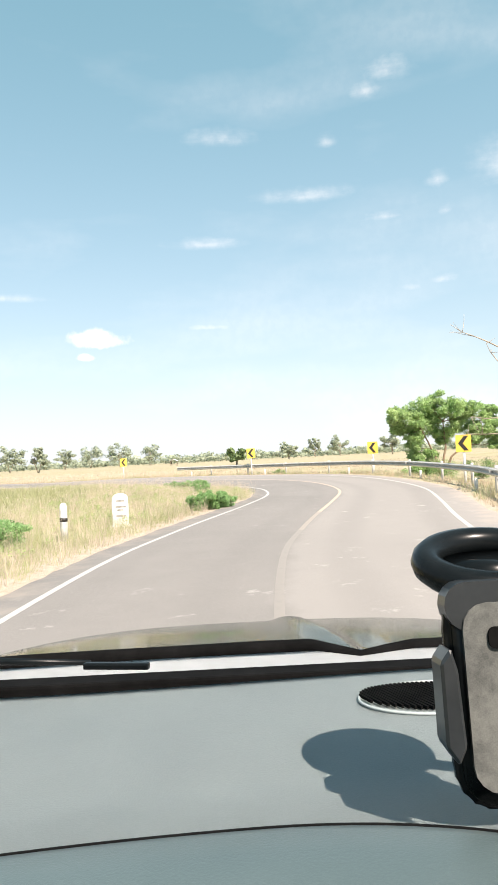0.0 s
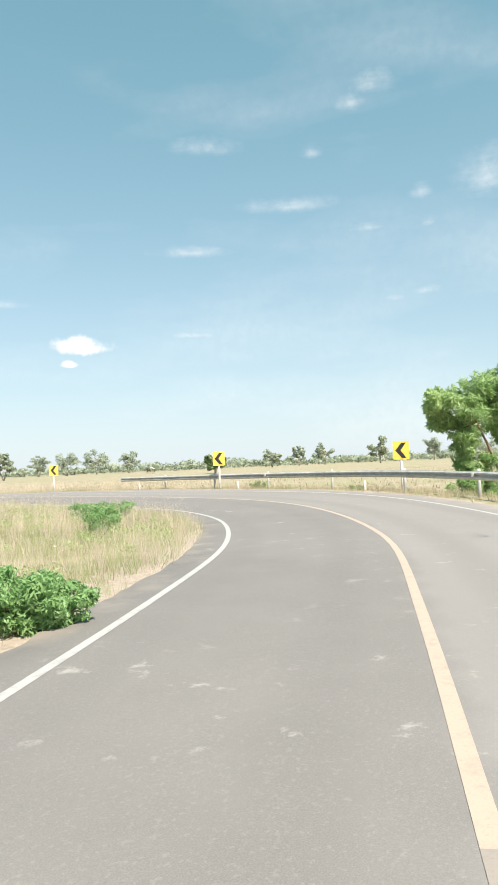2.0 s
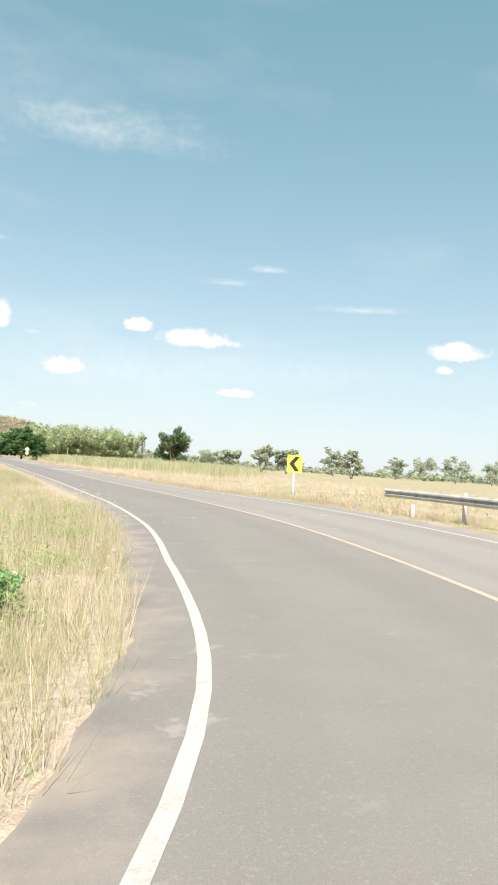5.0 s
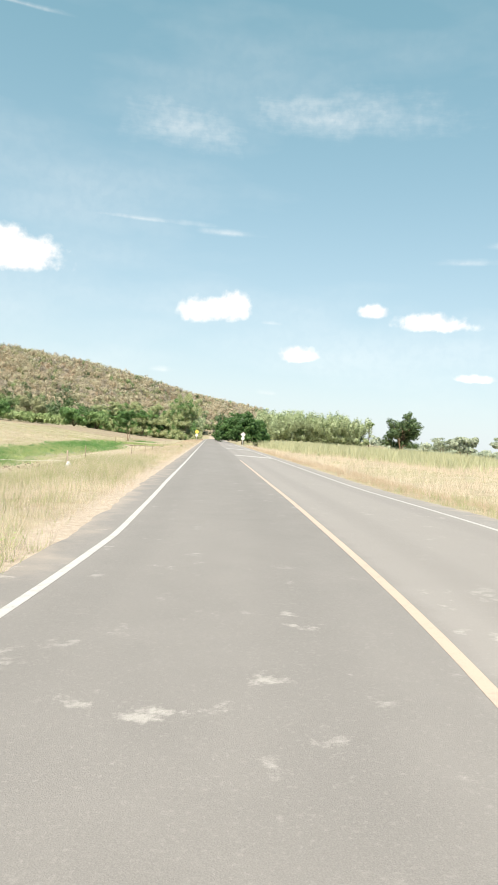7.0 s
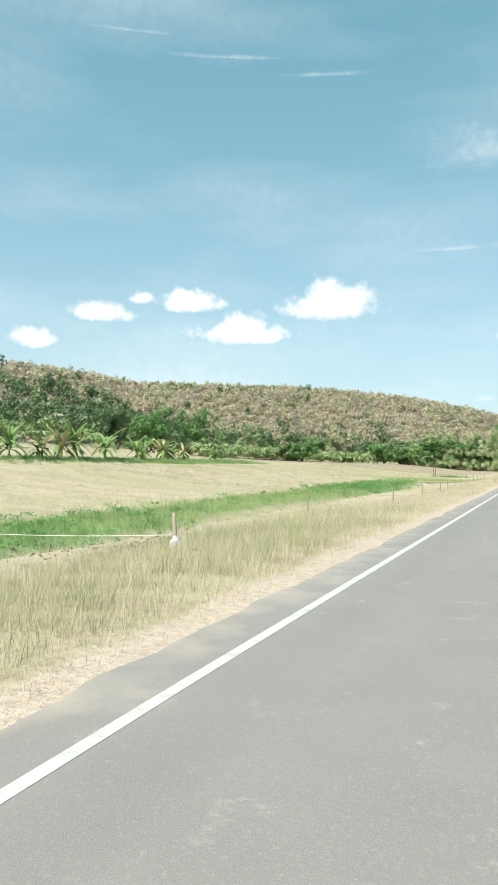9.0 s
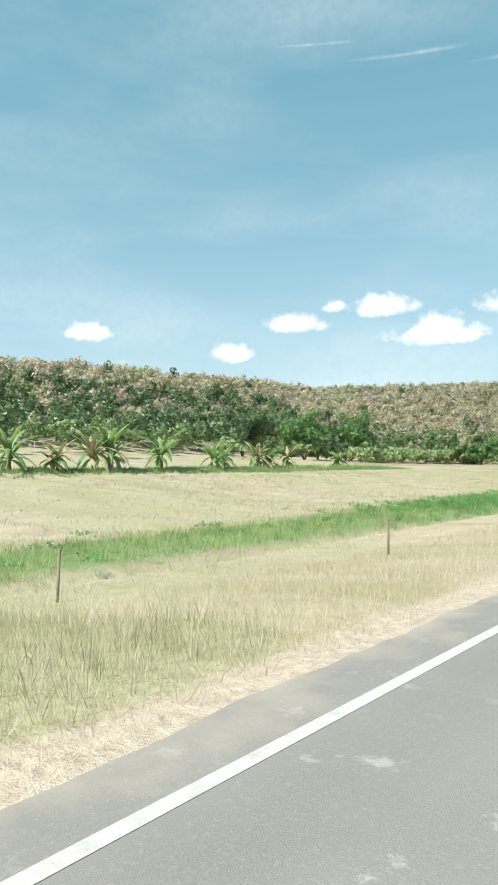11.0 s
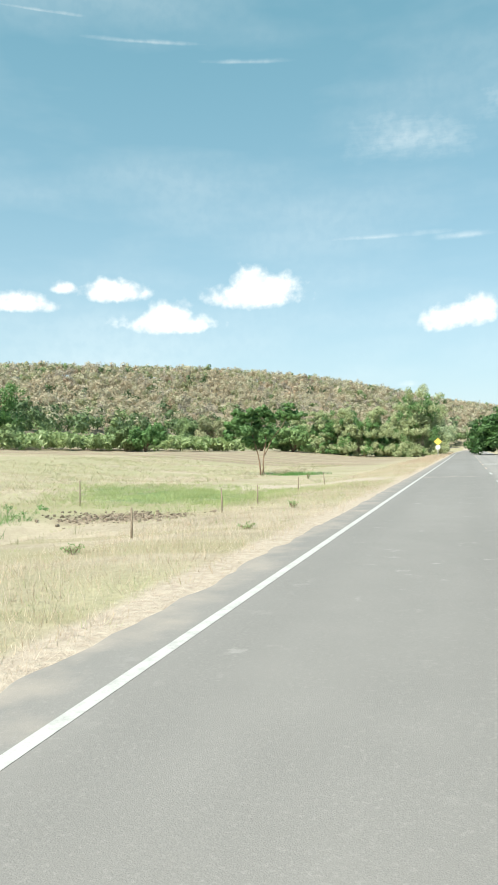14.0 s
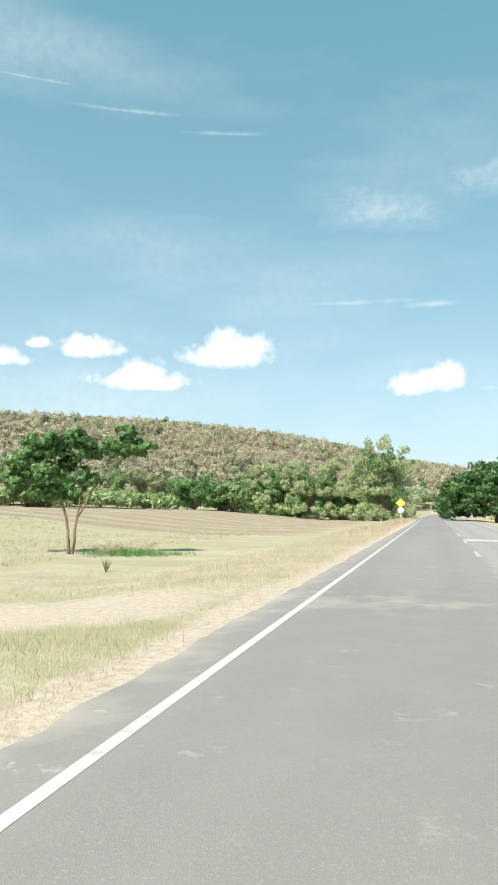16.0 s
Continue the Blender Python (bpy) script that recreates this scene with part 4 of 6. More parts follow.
for at, spread, tall in (((-9.8, 196), 5.4, 14.5), ((-14.8, 206), 4.2, 9.5), ((-21, 198), 5.0, 11.0), ((-27, 203), 5.0, 10.0), ((-33, 208), 4.5, 8.5), ((-11, 226), 5.0, 13.0)):
    bamboo_clump(at, rng, spread, tall, "dense olive-green bamboo clump beside the road")

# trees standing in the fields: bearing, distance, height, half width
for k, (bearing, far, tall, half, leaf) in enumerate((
        (-21.6, 190, 7, 3.4, HAZEOLIVE), (-23.8, 262, 11, 4.4, HAZEOLIVE), (-25.7, 270, 10, 5.0, HAZEOLIVE), (-29.2, 330, 13, 6.5, HAZEOLIVE), (-30.8, 235, 11, 3.6, HAZEOLIVE),
        (-33.9, 420, 13, 6.8, HAZEOLIVE), (-36.0, 425, 14, 8.0, HAZEOLIVE), (-38.4, 415, 15, 8.5, HAZEOLIVE), (-41.0, 430, 14, 7.5, HAZEOLIVE), (-47.8, 150, 4.2, 2.4, MIDGREEN),
        (-52.8, 330, 9, 5.5, HAZEOLIVE), (-55.1, 420, 15, 4.6, HAZEOLIVE), (-57.2, 420, 13, 7.0, HAZEOLIVE), (-61.8, 300, 13, 5.0, HAZEOLIVE), (-66.0, 400, 14, 6.5, HAZEOLIVE),
        (-70.0, 470, 15, 9.0, HAZEOLIVE), (-19.2, 420, 12, 8.0, HAZEOLIVE))):
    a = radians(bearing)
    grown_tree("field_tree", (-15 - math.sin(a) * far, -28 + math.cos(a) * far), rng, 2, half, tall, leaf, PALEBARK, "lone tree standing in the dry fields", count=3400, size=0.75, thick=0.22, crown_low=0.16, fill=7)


def palm(at):
    x, y = at
    thing = empty("sugar_palm", pose(x, y, ground_z(x, y) - 0.05), "tall sugar palm with a round head of fronds", "palm")
    bm = bmesh.new()
    tube(bm, [(0, 0, 0), (0.1, 0, 4), (0, 0.1, 9)], [0.3, 0.22, 0.18])
    part("trunk", bm, BARK, thing)
    v, f = cards(np.random.default_rng(5), np.array([[0, 0, 10.2]]), (1.7, 1.7, 1.5), 400, 0.9, clumps=24)
    sub("crown", mesh_of("crown", v, f, MIDGREEN), thing)


palm((58, 258))


def bare_tree(at):
    rng = np.random.default_rng(31)
    x, y = at
    thing = empty("bare_tree", pose(x, y, ground_z(x, y) - 0.05), "leafless grey tree with thin twigs behind the guardrail", "tree")
    bm, fine = bmesh.new(), bmesh.new()
    stem = limb_path(rng, (0, 0, 0), (0.05, 0.1, 1), 4.6, 0.12, 6)
    tube(bm, stem, np.linspace(0.12, 0.05, 7))
    for k in range(16):
        a = rng.uniform(0, 2 * math.pi)
        start = stem[rng.integers(2, 7)]
        limb = limb_path(rng, start, (math.cos(a), math.sin(a), 0.55), rng.uniform(1.4, 2.4), 0.3)
        tube(fine, limb, np.linspace(0.03, 0.008, len(limb)), 5)
        for j in range(4):
            i = rng.integers(2, len(limb))
            twig = limb_path(rng, limb[i], rng.normal(0, 1, 3) + np.array([0, 0, 0.3]), rng.uniform(0.4, 0.9), 0.35, 3)
            tube(fine, twig, np.linspace(0.012, 0.003, len(twig)), 4)
    part("trunk", bm, PALEBARK, thing)
    part("branchwork", fine, PALEBARK, thing)


bare_tree((-13.2, -36.4))


def shrub(at, rng, spread, tall, leaf=WEED, label="low bright green shrub in the long grass", size=0.062, count=9000):
    x, y = at
    thing = empty("shrub", pose(x, y, ground_z(x, y)), label, "shrub")
    bm = bmesh.new()
    tips = []
    for k in range(7):
        a = 2 * math.pi * k / 7 + rng.uniform(-0.4, 0.4)
        path = limb_path(rng, (0, 0, 0), (math.cos(a) * spread, math.sin(a) * spread, tall * rng.uniform(0.7, 1.1)), math.hypot(spread, tall) * 0.8, 0.2, 4)
        tube(bm, path, np.linspace(0.018, 0.005, len(path)), 5)
        tips += path[1:]
    part("stems", bm, BARK, thing)
    tips = np.array([tuple(p) for p in tips])
    v, f = cards(rng, tips, (spread * 0.46, spread * 0.46, tall * 0.36), count // len(tips), size, clumps=6, aspect=0.15)
    v[:, 2] = np.maximum(v[:, 2], 0.0)
    sub("leaves", mesh_of("leaves", v, f, leaf), thing)


for at, spread, tall in (((-20.3, -28.75), 0.42, 0.54), ((-20.0, -28.9), 0.36, 0.38), ((-20.9, -28.6), 0.26, 0.45), ((-9.3, -17.2), 0.62, 0.56), ((-10.4, -17.2), 0.55, 0.52), ((-13.3, -21.4), 0.45, 0.6), ((-7.4, -13.2), 0.4, 0.4), ((-28.9, -31.2), 0.6, 0.45)):
    shrub(at, rng, spread, tall)
for at, spread, tall in (((-5.2, 75.3), 0.16, 0.22), ((-4.9, 70.6), 0.22, 0.12), ((-6.9, 68), 0.2, 0.2), ((-10.0, 99.0), 0.15, 0.5)):
    shrub(at, rng, spread * 0.8, tall * 0.8, FRESH, "small green weed in the dry verge", 0.04, 260)
for at, spread, tall in (((5.6, -26.6), 1.0, 1.1), ((2.0, -25.8), 0.9, 1.3), ((8.4, -9.0), 0.5, 0.9), ((6.5, -16.5), 0.5, 0.6)):
    shrub(at, rng, spread, tall, FRESH, "low green shrub at the field's edge")
for at, spread, tall in (((-13.6, 106.6), 0.7, 0.32), ((-12.6, 107.2), 0.8, 0.28)):
    shrub(at, rng, spread, tall, TEAK, "low heap of dry brown brush under the field tree", 0.06, 2200)


def banana(at, rng, tall, ragged=False):
    x, y = at
    thing = empty("banana_plant", pose(x, y, ground_z(x, y) - 0.03, rz=rng.uniform(0, 360)), "half-withered banana plant on the field bank" if ragged else "green banana plant on the field bank", "banana plant", "banana plants on the bank")
    for stem in range(2):
        bm = bmesh.new()
        fx, fy = (0, 0) if stem == 0 else (rng.uniform(-0.5, 0.5), rng.uniform(-0.5, 0.5))
        h = tall * (0.30 if stem == 0 else 0.20)
        tube(bm, [(fx, fy, 0), (fx * 1.1, fy, h * 0.5), (fx * 1.2, fy, h)], [0.10, 0.085, 0.06], 7)
        part("stem", bm, STEM, thing)
        for k in range(14):
            a = 2 * math.pi * k / 7 + rng.uniform(-0.3, 0.3)
            up = rng.uniform(0.9, 3.6) if k % 4 else rng.uniform(0.15, 0.6)
            length = tall * rng.uniform(0.38, 0.62) * (1 if stem == 0 else 0.7)
            bm = bmesh.new()
            last = None
            d = Vector((math.cos(a), math.sin(a), up)).normalized()
            p = Vector((fx * 1.2, fy, h * 0.97))
            for i in range(7):
                u = i / 6
                w = 0.20 * math.sin(math.pi * min(1, 0.08 + u * 0.92)) ** 0.7 * rng.uniform(0.55, 1.15)
                side = d.cross(Vector((0, 0, 1))).normalized()
                row = [bm.verts.new(p - side * w - Vector((0, 0, 0.05))), bm.verts.new(p), bm.verts.new(p + side * w - Vector((0, 0, 0.05)))]
                if last:
                    bm.faces.new((last[0], last[1], row[1], row[0]))
                    bm.faces.new((last[1], last[2], row[2], row[1]))
                last = row
                d = (d + Vector((math.cos(a), math.sin(a), 0)) * 0.07 + Vector((0, 0, -0.12 if up > 1.4 else -0.30))).normalized()
                p = p + d * length / 6
            part("leaf", bm, DRYBANANA if (ragged and k % 2) or k == 12 else BANANA, thing)


for at, tall, ragged in (((-37.4, 41.0), 3.6, False), ((-37.6, 44.0), 3.5, False), ((-37.9, 47.6), 3.0, False), ((-37.7, 50.3), 3.6, False), ((-37.2, 53.4), 2.4, True), ((-37.9, 56.6), 3.7, True), ((-37.4, 57.6), 3.8, False),
                         ((-37.7, 62.7), 3.6, False), ((-38.0, 68.4), 2.7, False), ((-38.6, 70.6), 2.5, False), ((-38.7, 75.0), 3.2, True), ((-39.2, 77.2), 2.9, False), ((-39.0, 80.0), 3.0, True), ((-40.0, 90.5), 2.5, False), ((-37.8, 36.0), 3.4, False)):
    banana(at, rng, tall * 1.2, ragged)

# ---- grass ----


def sow():
    rng = np.random.default_rng(41)
    bend, late = TRAVEL[MID], travel_at(0, 0)
    far = travel_at(0, 190)

    # the island inside the bend
    def island(n, off=(-10.5, -3.5)):
        xy = along_road(rng, n, off, (bend - 34, late + 2))
        return np.concatenate([clear_of_road(xy[xy[:, 0] < -19], 3.95), clear_of_road(xy[xy[:, 0] >= -19], 3.70)])
    tufts("long_grass", rng, island(15000), 7, (0.16, 0.46), (0.004, 0.008), MEADOW, "long half-dry roadside grass inside the bend", lean=0.7, spread=0.14)
    tufts("long_grass", rng, patchy(rng, island(6400), 0.7, 0.35), 10, (0.40, 0.74), (0.004, 0.008), BLEACHED, "tall straw-coloured grass stalks inside the bend", lean=0.35, spread=0.07)
    tufts("long_grass", rng, patchy(rng, island(7000), 0.5, 0.0), 8, (0.12, 0.40), (0.005, 0.010), LIME, "green undergrowth between the dry stalks", lean=0.9, spread=0.10)
    # loose seed heads over the stalks
    xy = patchy(rng, island(5000), 0.7, 0.2)
    v, f = cards(rng, np.c_[xy, height(xy[:, 0], xy[:, 1]) + rng.uniform(0.40, 0.72, len(xy))], (0.03, 0.03, 0.07), 7, 0.036, clumps=3, aspect=0.10, three=True)
    tagged(new("seed_heads", mesh_of("seed_heads", v, f, BLEACHED)), "pale seed heads over the long grass", "grass", kind="stuff")
    xy = clear_of_road(along_road(rng, 5200, (-26, -10), (bend - 40, late + 2)))
    tufts("long_grass", rng, xy, 7, (0.35, 0.7), (0.015, 0.03), MEADOW, "long half-dry grass beyond the bend", spread=0.2)
    xy = clear_of_road(along_road(rng, 5200, (-5.0, -3.3), (bend - 34, late + 2)), 3.62)
    tufts("dry_tufts", rng, patchy(rng, xy, 1.7, 0.3), 9, (0.03, 0.14), (0.004, 0.008), BLEACHED, "bleached dry grass spilling on the road's edge", lean=2.0, spread=0.07)
    xy = patchy(rng, island(2000, (-10, -4.3)), 0.6, -0.35)
    v, f = cards(rng, np.c_[xy, height(xy[:, 0], xy[:, 1]) + rng.uniform(0.08, 0.3, len(xy))], (0.24, 0.24, 0.15), 60, 0.036, clumps=5, three=True)
    tagged(new("herbs", mesh_of("herbs", v, f, HERB)), "pale green leafy herbs among the long grass", "weeds", kind="stuff")

    # the left verge along the straight
    def verge(n, off=(-7.6, -3.9)):
        return clear_of_road(along_road(rng, n, off, (late - 2, travel_at(0, 125))))
    tufts("verge_grass", rng, patchy(rng, verge(22000), 0.9, 0.75), 5, (0.06, 0.22), (0.004, 0.007), STRAW, "dry brown verge grass along the straight", lean=1.1, spread=0.16)
    tufts("verge_grass", rng, patchy(rng, verge(15000), 1.3, 0.4), 5, (0.10, 0.32), (0.003, 0.006), BLEACHED, "tall pale grass stalks along the straight", lean=0.6, spread=0.16)
    tufts("verge_grass", rng, patchy(rng, verge(13000), 0.5, 0.1), 5, (0.06, 0.24), (0.004, 0.007), MEADOW, "half-green verge grass along the straight", lean=0.9, spread=0.16)
    xy = clear_of_road(along_road(rng, 5200, (-8.2, -4.5), (late - 2, late + 32)))
    tufts("verge_grass", rng, patchy(rng, xy, 0.6, 0.3), 8, (0.22, 0.50), (0.004, 0.008), MEADOW, "tall half-green grass where the straight begins", lean=0.6, spread=0.14)
    tufts("verge_grass", rng, patchy(rng, xy[::2] + 0.2, 0.8, 0.2), 8, (0.25, 0.55), (0.004, 0.007), BLEACHED, "tall pale stalks where the straight begins", lean=0.4, spread=0.12)
    xy = clear_of_road(along_road(rng, 9000, (-7.4, -4.1), (travel_at(0, 120), far + 40)))
    blades("verge_grass", rng, xy, (0.15, 0.4), (0.02, 0.05), STRAW, "dry grass along the far verge")
    xy = clear_of_road(along_road(rng, 8000, (-4.9, -3.55), (late, travel_at(0, 120))), 3.64)
    tufts("dry_tufts", rng, patchy(rng, xy, 1.9, 0.1), 8, (0.03, 0.11), (0.004, 0.009), BLEACHED, "bleached dry grass spilling on the road's edge", lean=2.4, spread=0.08)
    # bleached straw between verge and green strip, lying over in swathes
    xy = np.stack([rng.uniform(-10.6, -6.4, 9000), rng.uniform(4, 100, 9000)], 1)
    tufts("straw", rng, patchy(rng, clear_of_road(xy), 0.8, 0.6), 12, (0.05, 0.14), (0.005, 0.009), BLEACHED, "flattened bleached straw beside the verge", lean=2.6, spread=0.12)
    xy = np.stack([rng.uniform(-30, -13.4, 9500), rng.uniform(6, 120, 9500)], 1)
    xy = xy[lush_zone(xy[:, 0], xy[:, 1]) < 0.3]
    tufts("straw", rng, patchy(rng, xy, 0.22, 0.3), 9, (0.10, 0.26), (0.010, 0.02), BLEACHED, "pale straw left standing in the harvested field", lean=1.6, spread=0.16)

    xy = np.stack([rng.uniform(-34, -13.4, 9000), rng.uniform(50, 135, 9000)], 1)
    xy = xy[lush_zone(xy[:, 0], xy[:, 1]) < 0.3]
    tufts("straw", rng, patchy(rng, xy, 0.3, -0.1), 7, (0.10, 0.30), (0.012, 0.022), MEADOW, "half-green tussocks in the harvested field", lean=1.2, spread=0.16)
    tufts("straw", rng, patchy(rng, xy[::2], 0.4, -0.1), 7, (0.08, 0.24), (0.012, 0.022), TEAK, "brown withered weeds in the harvested field", lean=1.4, spread=0.18)

    # the green strip: deep green at both ends, yellow-green between
    def strip(n, wild=0.0):
        xy = np.stack([rng.uniform(-17, -8.5, n), rng.uniform(4, 80, n)], 1)
        return xy[rng.uniform(0, 1, n) < lush_zone(xy[:, 0], xy[:, 1]) + wild]

    def deep(xy):
        return np.interp(xy[:, 1], [22, 29, 46, 54], [0.95, 0.12, 0.20, 0.95])
    xy = strip(13000)
    pick = rng.uniform(0, 1, len(xy)) < deep(xy)
    tufts("green_strip", rng, patchy(rng, xy[pick], 0.6, 0.7), 14, (0.18, 0.42), (0.008, 0.015), RICH, "lush green strip of tall grass through the dry field", lean=0.8, spread=0.14)
    tufts("green_strip", rng, xy[~pick], 14, (0.14, 0.36), (0.007, 0.013), LIME, "yellow-green grass along the wet strip", lean=0.8, spread=0.14)
    tufts("green_strip", rng, patchy(rng, strip(5200, 0.12), 0.8, 0.2), 10, (0.2, 0.46), (0.005, 0.010), MEADOW, "yellowing grass along the green strip", lean=0.7, spread=0.12)
    xy = np.stack([rng.uniform(-22, -6.5, 14000), rng.uniform(76, 94, 14000)], 1)
    xy = xy[rng.uniform(0, 1, len(xy)) < green_patch(xy[:, 0], xy[:, 1])]
    tufts("green_patch", rng, patchy(rng, xy, 0.8, 0.5), 10, (0.08, 0.26), (0.008, 0.015), LIME, "low bright green patch of grass in the dry field", lean=0.9, spread=0.12)
    xy = strip(2400)
    xy = patchy(rng, xy[rng.uniform(0, 1, len(xy)) < deep(xy)], 0.7, 0.3)
    v, f = cards(rng, np.c_[xy, height(xy[:, 0], xy[:, 1]) + rng.uniform(0.08, 0.30, len(xy))], (0.30, 0.30, 0.16), 60, 0.065, clumps=6, aspect=0.2, three=True)
    tagged(new("strip_weeds", mesh_of("strip_weeds", v, f, RICH)), "leafy green weeds crowding the strip through the field", "weeds", kind="stuff")
    xy = np.stack([rng.normal(-8.0, 1.6, 5200), rng.normal(86, 5.0, 5200)], 1)
    tufts("green_patch", rng, patchy(rng, clear_of_road(xy), 0.9, 0.0), 8, (0.06, 0.22), (0.006, 0.011), LIME, "thin green grass creeping over the dry verge", lean=1.0, spread=0.14)
    xy = np.stack([rng.normal(-12.6, 0.9, 260), rng.normal(106.4, 0.5, 260)], 1)
    tufts("bank_grass", rng, xy, 9, (0.15, 0.42), (0.015, 0.03), RICH, "green weeds on the low bank under the field tree", spread=0.15)
    # the bank under the banana plants
    xy = np.stack([rng.normal(-37.0, 0.8, 5000), rng.uniform(24, 98, 5000)], 1)
    tufts("bank_grass", rng, xy, 8, (0.15, 0.45), (0.02, 0.04), LUSH, "green grass on the bank under the banana plants", spread=0.2)
    # stubble
    xy = np.stack([rng.uniform(-70, -13, 26000), rng.uniform(-2, 150, 26000)], 1)
    xy = xy[lush_zone(xy[:, 0], xy[:, 1]) < 0.3]
    tufts("stubble", rng, patchy(rng, xy, 0.16, 0.1), 4, (0.08, 0.24), (0.015, 0.03), STRAW, "dry stubble over the harvested field", lean=0.9, spread=0.15)
    # the right verge and the plain
    xy = clear_of_road(along_road(rng, 7000, (4.0, 7.6), (bend - 40, travel_at(0, 110))))
    tufts("verge_grass", rng, xy, 10, (0.14, 0.40), (0.007, 0.014), STRAW, "dry straw-coloured grass along the outer verge", lean=0.7, spread=0.12)
    xy = clear_of_road(along_road(rng, 2600, (4.0, 7.0), (bend - 40, late + 20)))
    tufts("verge_grass", rng, patchy(rng, xy, 0.8, 0.0), 10, (0.18, 0.48), (0.007, 0.014), MEADOW, "half-green grass along the outer verge", lean=0.6, spread=0.12)
    xy = clear_of_road(along_road(rng, 30000, (7, 90), (bend - 24, late + 25)))
    blades("stubble", rng, patchy(rng, xy, 0.12, 0.1), (0.10, 0.30), (0.05, 0.11), STRAW, "pale stubble over the wide plain", lean=0.9)
    xy = np.stack([rng.uniform(5, 36, 11000), rng.uniform(16, 130, 11000)], 1)
    tufts("tall_straw", rng, patchy(rng, clear_of_road(xy), 0.35, 0.2), 7, (0.3, 0.8), (0.015, 0.03), BLEACHED, "tall bleached grass before the cane field", spread=0.2)
    # the cane field
    xy = np.stack([rng.uniform(9.5, 80, 90000), rng.uniform(34, 235, 90000)], 1)
    edge = 9.5 + np.interp(xy[:, 1], [34, 60, 100, 240], [16, 9, 2, 0])
    xy = xy[(xy[:, 0] > edge) & (xy[:, 0] + np.abs(rng.normal(0, 7, len(xy))) + 4 * ripple(xy[:, 0], xy[:, 1]) < -3 + 0.42 * (xy[:, 1] + 10))]
    blades("cane_field", rng, xy, (0.8, 2.1), (0.05, 0.11), CANE, "yellow-green young cane field beside the road", "crop", lean=0.6)


sow()

# ---- roadside furniture ----
PANEL = two_tone("yellow_sign_sheeting", (0.76, 0.50, 0.07), (0.86, 0.60, 0.11), 5.0, 0.45)
BLACKPAINT = two_tone("black_sign_paint", (0.012, 0.011, 0.010), (0.04, 0.036, 0.03), 8.0, 0.5)
WHITEPAINT = two_tone("white_painted_concrete", (0.40, 0.385, 0.35), (0.76, 0.75, 0.72), 6.0, 0.75, relief=0.004)
GALV = two_tone("weathered_galvanised_steel", (0.34, 0.335, 0.32), (0.56, 0.55, 0.52), 3.5, 0.6, 0.12, relief=0.003)
WOODPOST = two_tone("grey_weathered_wood", (0.17, 0.13, 0.09), (0.40, 0.33, 0.25), 12.0, 0.9, relief=0.01, stretch=(1, 1, 0.2))
SIGNBACK = two_tone("bare_aluminium", (0.40, 0.40, 0.39), (0.56, 0.56, 0.55), 4.0, 0.5, 0.5)


def slab(bm, outline, y0, y1):
    """A plate of a given outline in x and z, between two depths."""
    a = [bm.verts.new((x, y0, z)) for x, z in outline]
    b = [bm.verts.new((x, y1, z)) for x, z in outline]
    n = len(outline)
    bm.faces.new(a)
    bm.faces.new(b[::-1])
    for i in range(n):
        bm.faces.new((a[i], b[i], b[(i + 1) % n], a[(i + 1) % n]))
    bmesh.ops.recalc_face_normals(bm, faces=bm.faces)
    return bm


def rounded(w, h, r, z=0.0):
    out = []
    for cx, cz, a0 in ((w / 2 - r, z + h / 2 - r, 0), (-w / 2 + r, z + h / 2 - r, 90), (-w / 2 + r, z - h / 2 + r, 180), (w / 2 - r, z - h / 2 + r, 270)):
        out += [(cx + r * math.cos(radians(a0 + k * 22.5)), cz + r * math.sin(radians(a0 + k * 22.5))) for k in range(5)]
    return out


def chevron_sign(x, y, facing, middle):
    """A yellow board with a black arrowhead on a white round post; its face looks along -y of its own frame."""
    g = ground_z(x, y)
    turn = math.degrees(math.atan2(facing[1] - y, facing[0] - x)) + 90
    thing = empty("chevron_sign", pose(x, y, g, rz=turn), "yellow chevron sign with a black arrowhead on a white post", "road sign", "chevron signs round the bend")
    mid = middle - g
    bm = bmesh.new()
    tube(bm, [(0, 0.05, -0.2), (0, 0.05, 0.5), (0, 0.05, mid + 0.2)], [0.058, 0.056, 0.055], 12)
    part("post", bm, WHITEPAINT, thing, "white-painted round post")
    board = part("board", slab(bmesh.new(), rounded(0.62, 0.72, 0.04, mid), -0.025, -0.012), PANEL, thing)
    part("backing", slab(bmesh.new(), rounded(0.60, 0.70, 0.04, mid), -0.012, -0.004), SIGNBACK, thing)
    head = [(-0.22, mid), (0.02, mid + 0.30), (0.20, mid + 0.30), (-0.02, mid), (0.20, mid - 0.30), (0.02, mid - 0.30)]
    part("arrowhead", slab(bmesh.new(), head, -0.0285, -0.025), BLACKPAINT, board, "black arrowhead pointing left")
    for dz in (-0.2, 0.2):
        bm = bmesh.new()
        box(bm, (0.16, 0.02, 0.035), (0, -0.002, mid + dz), 0.004)
        part("clamp", bm, SIGNBACK, thing)


for x, y, facing, middle in ((-7.87, -31.39, (-33, -41), 1.57), (1.47, -21.6, (-22, -34), 1.66), (3.58, -10.17, (-14, -27), 1.75), (4.85, 5.84, (-3.5, -19), 1.58)):
    chevron_sign(x, y, facing, middle)


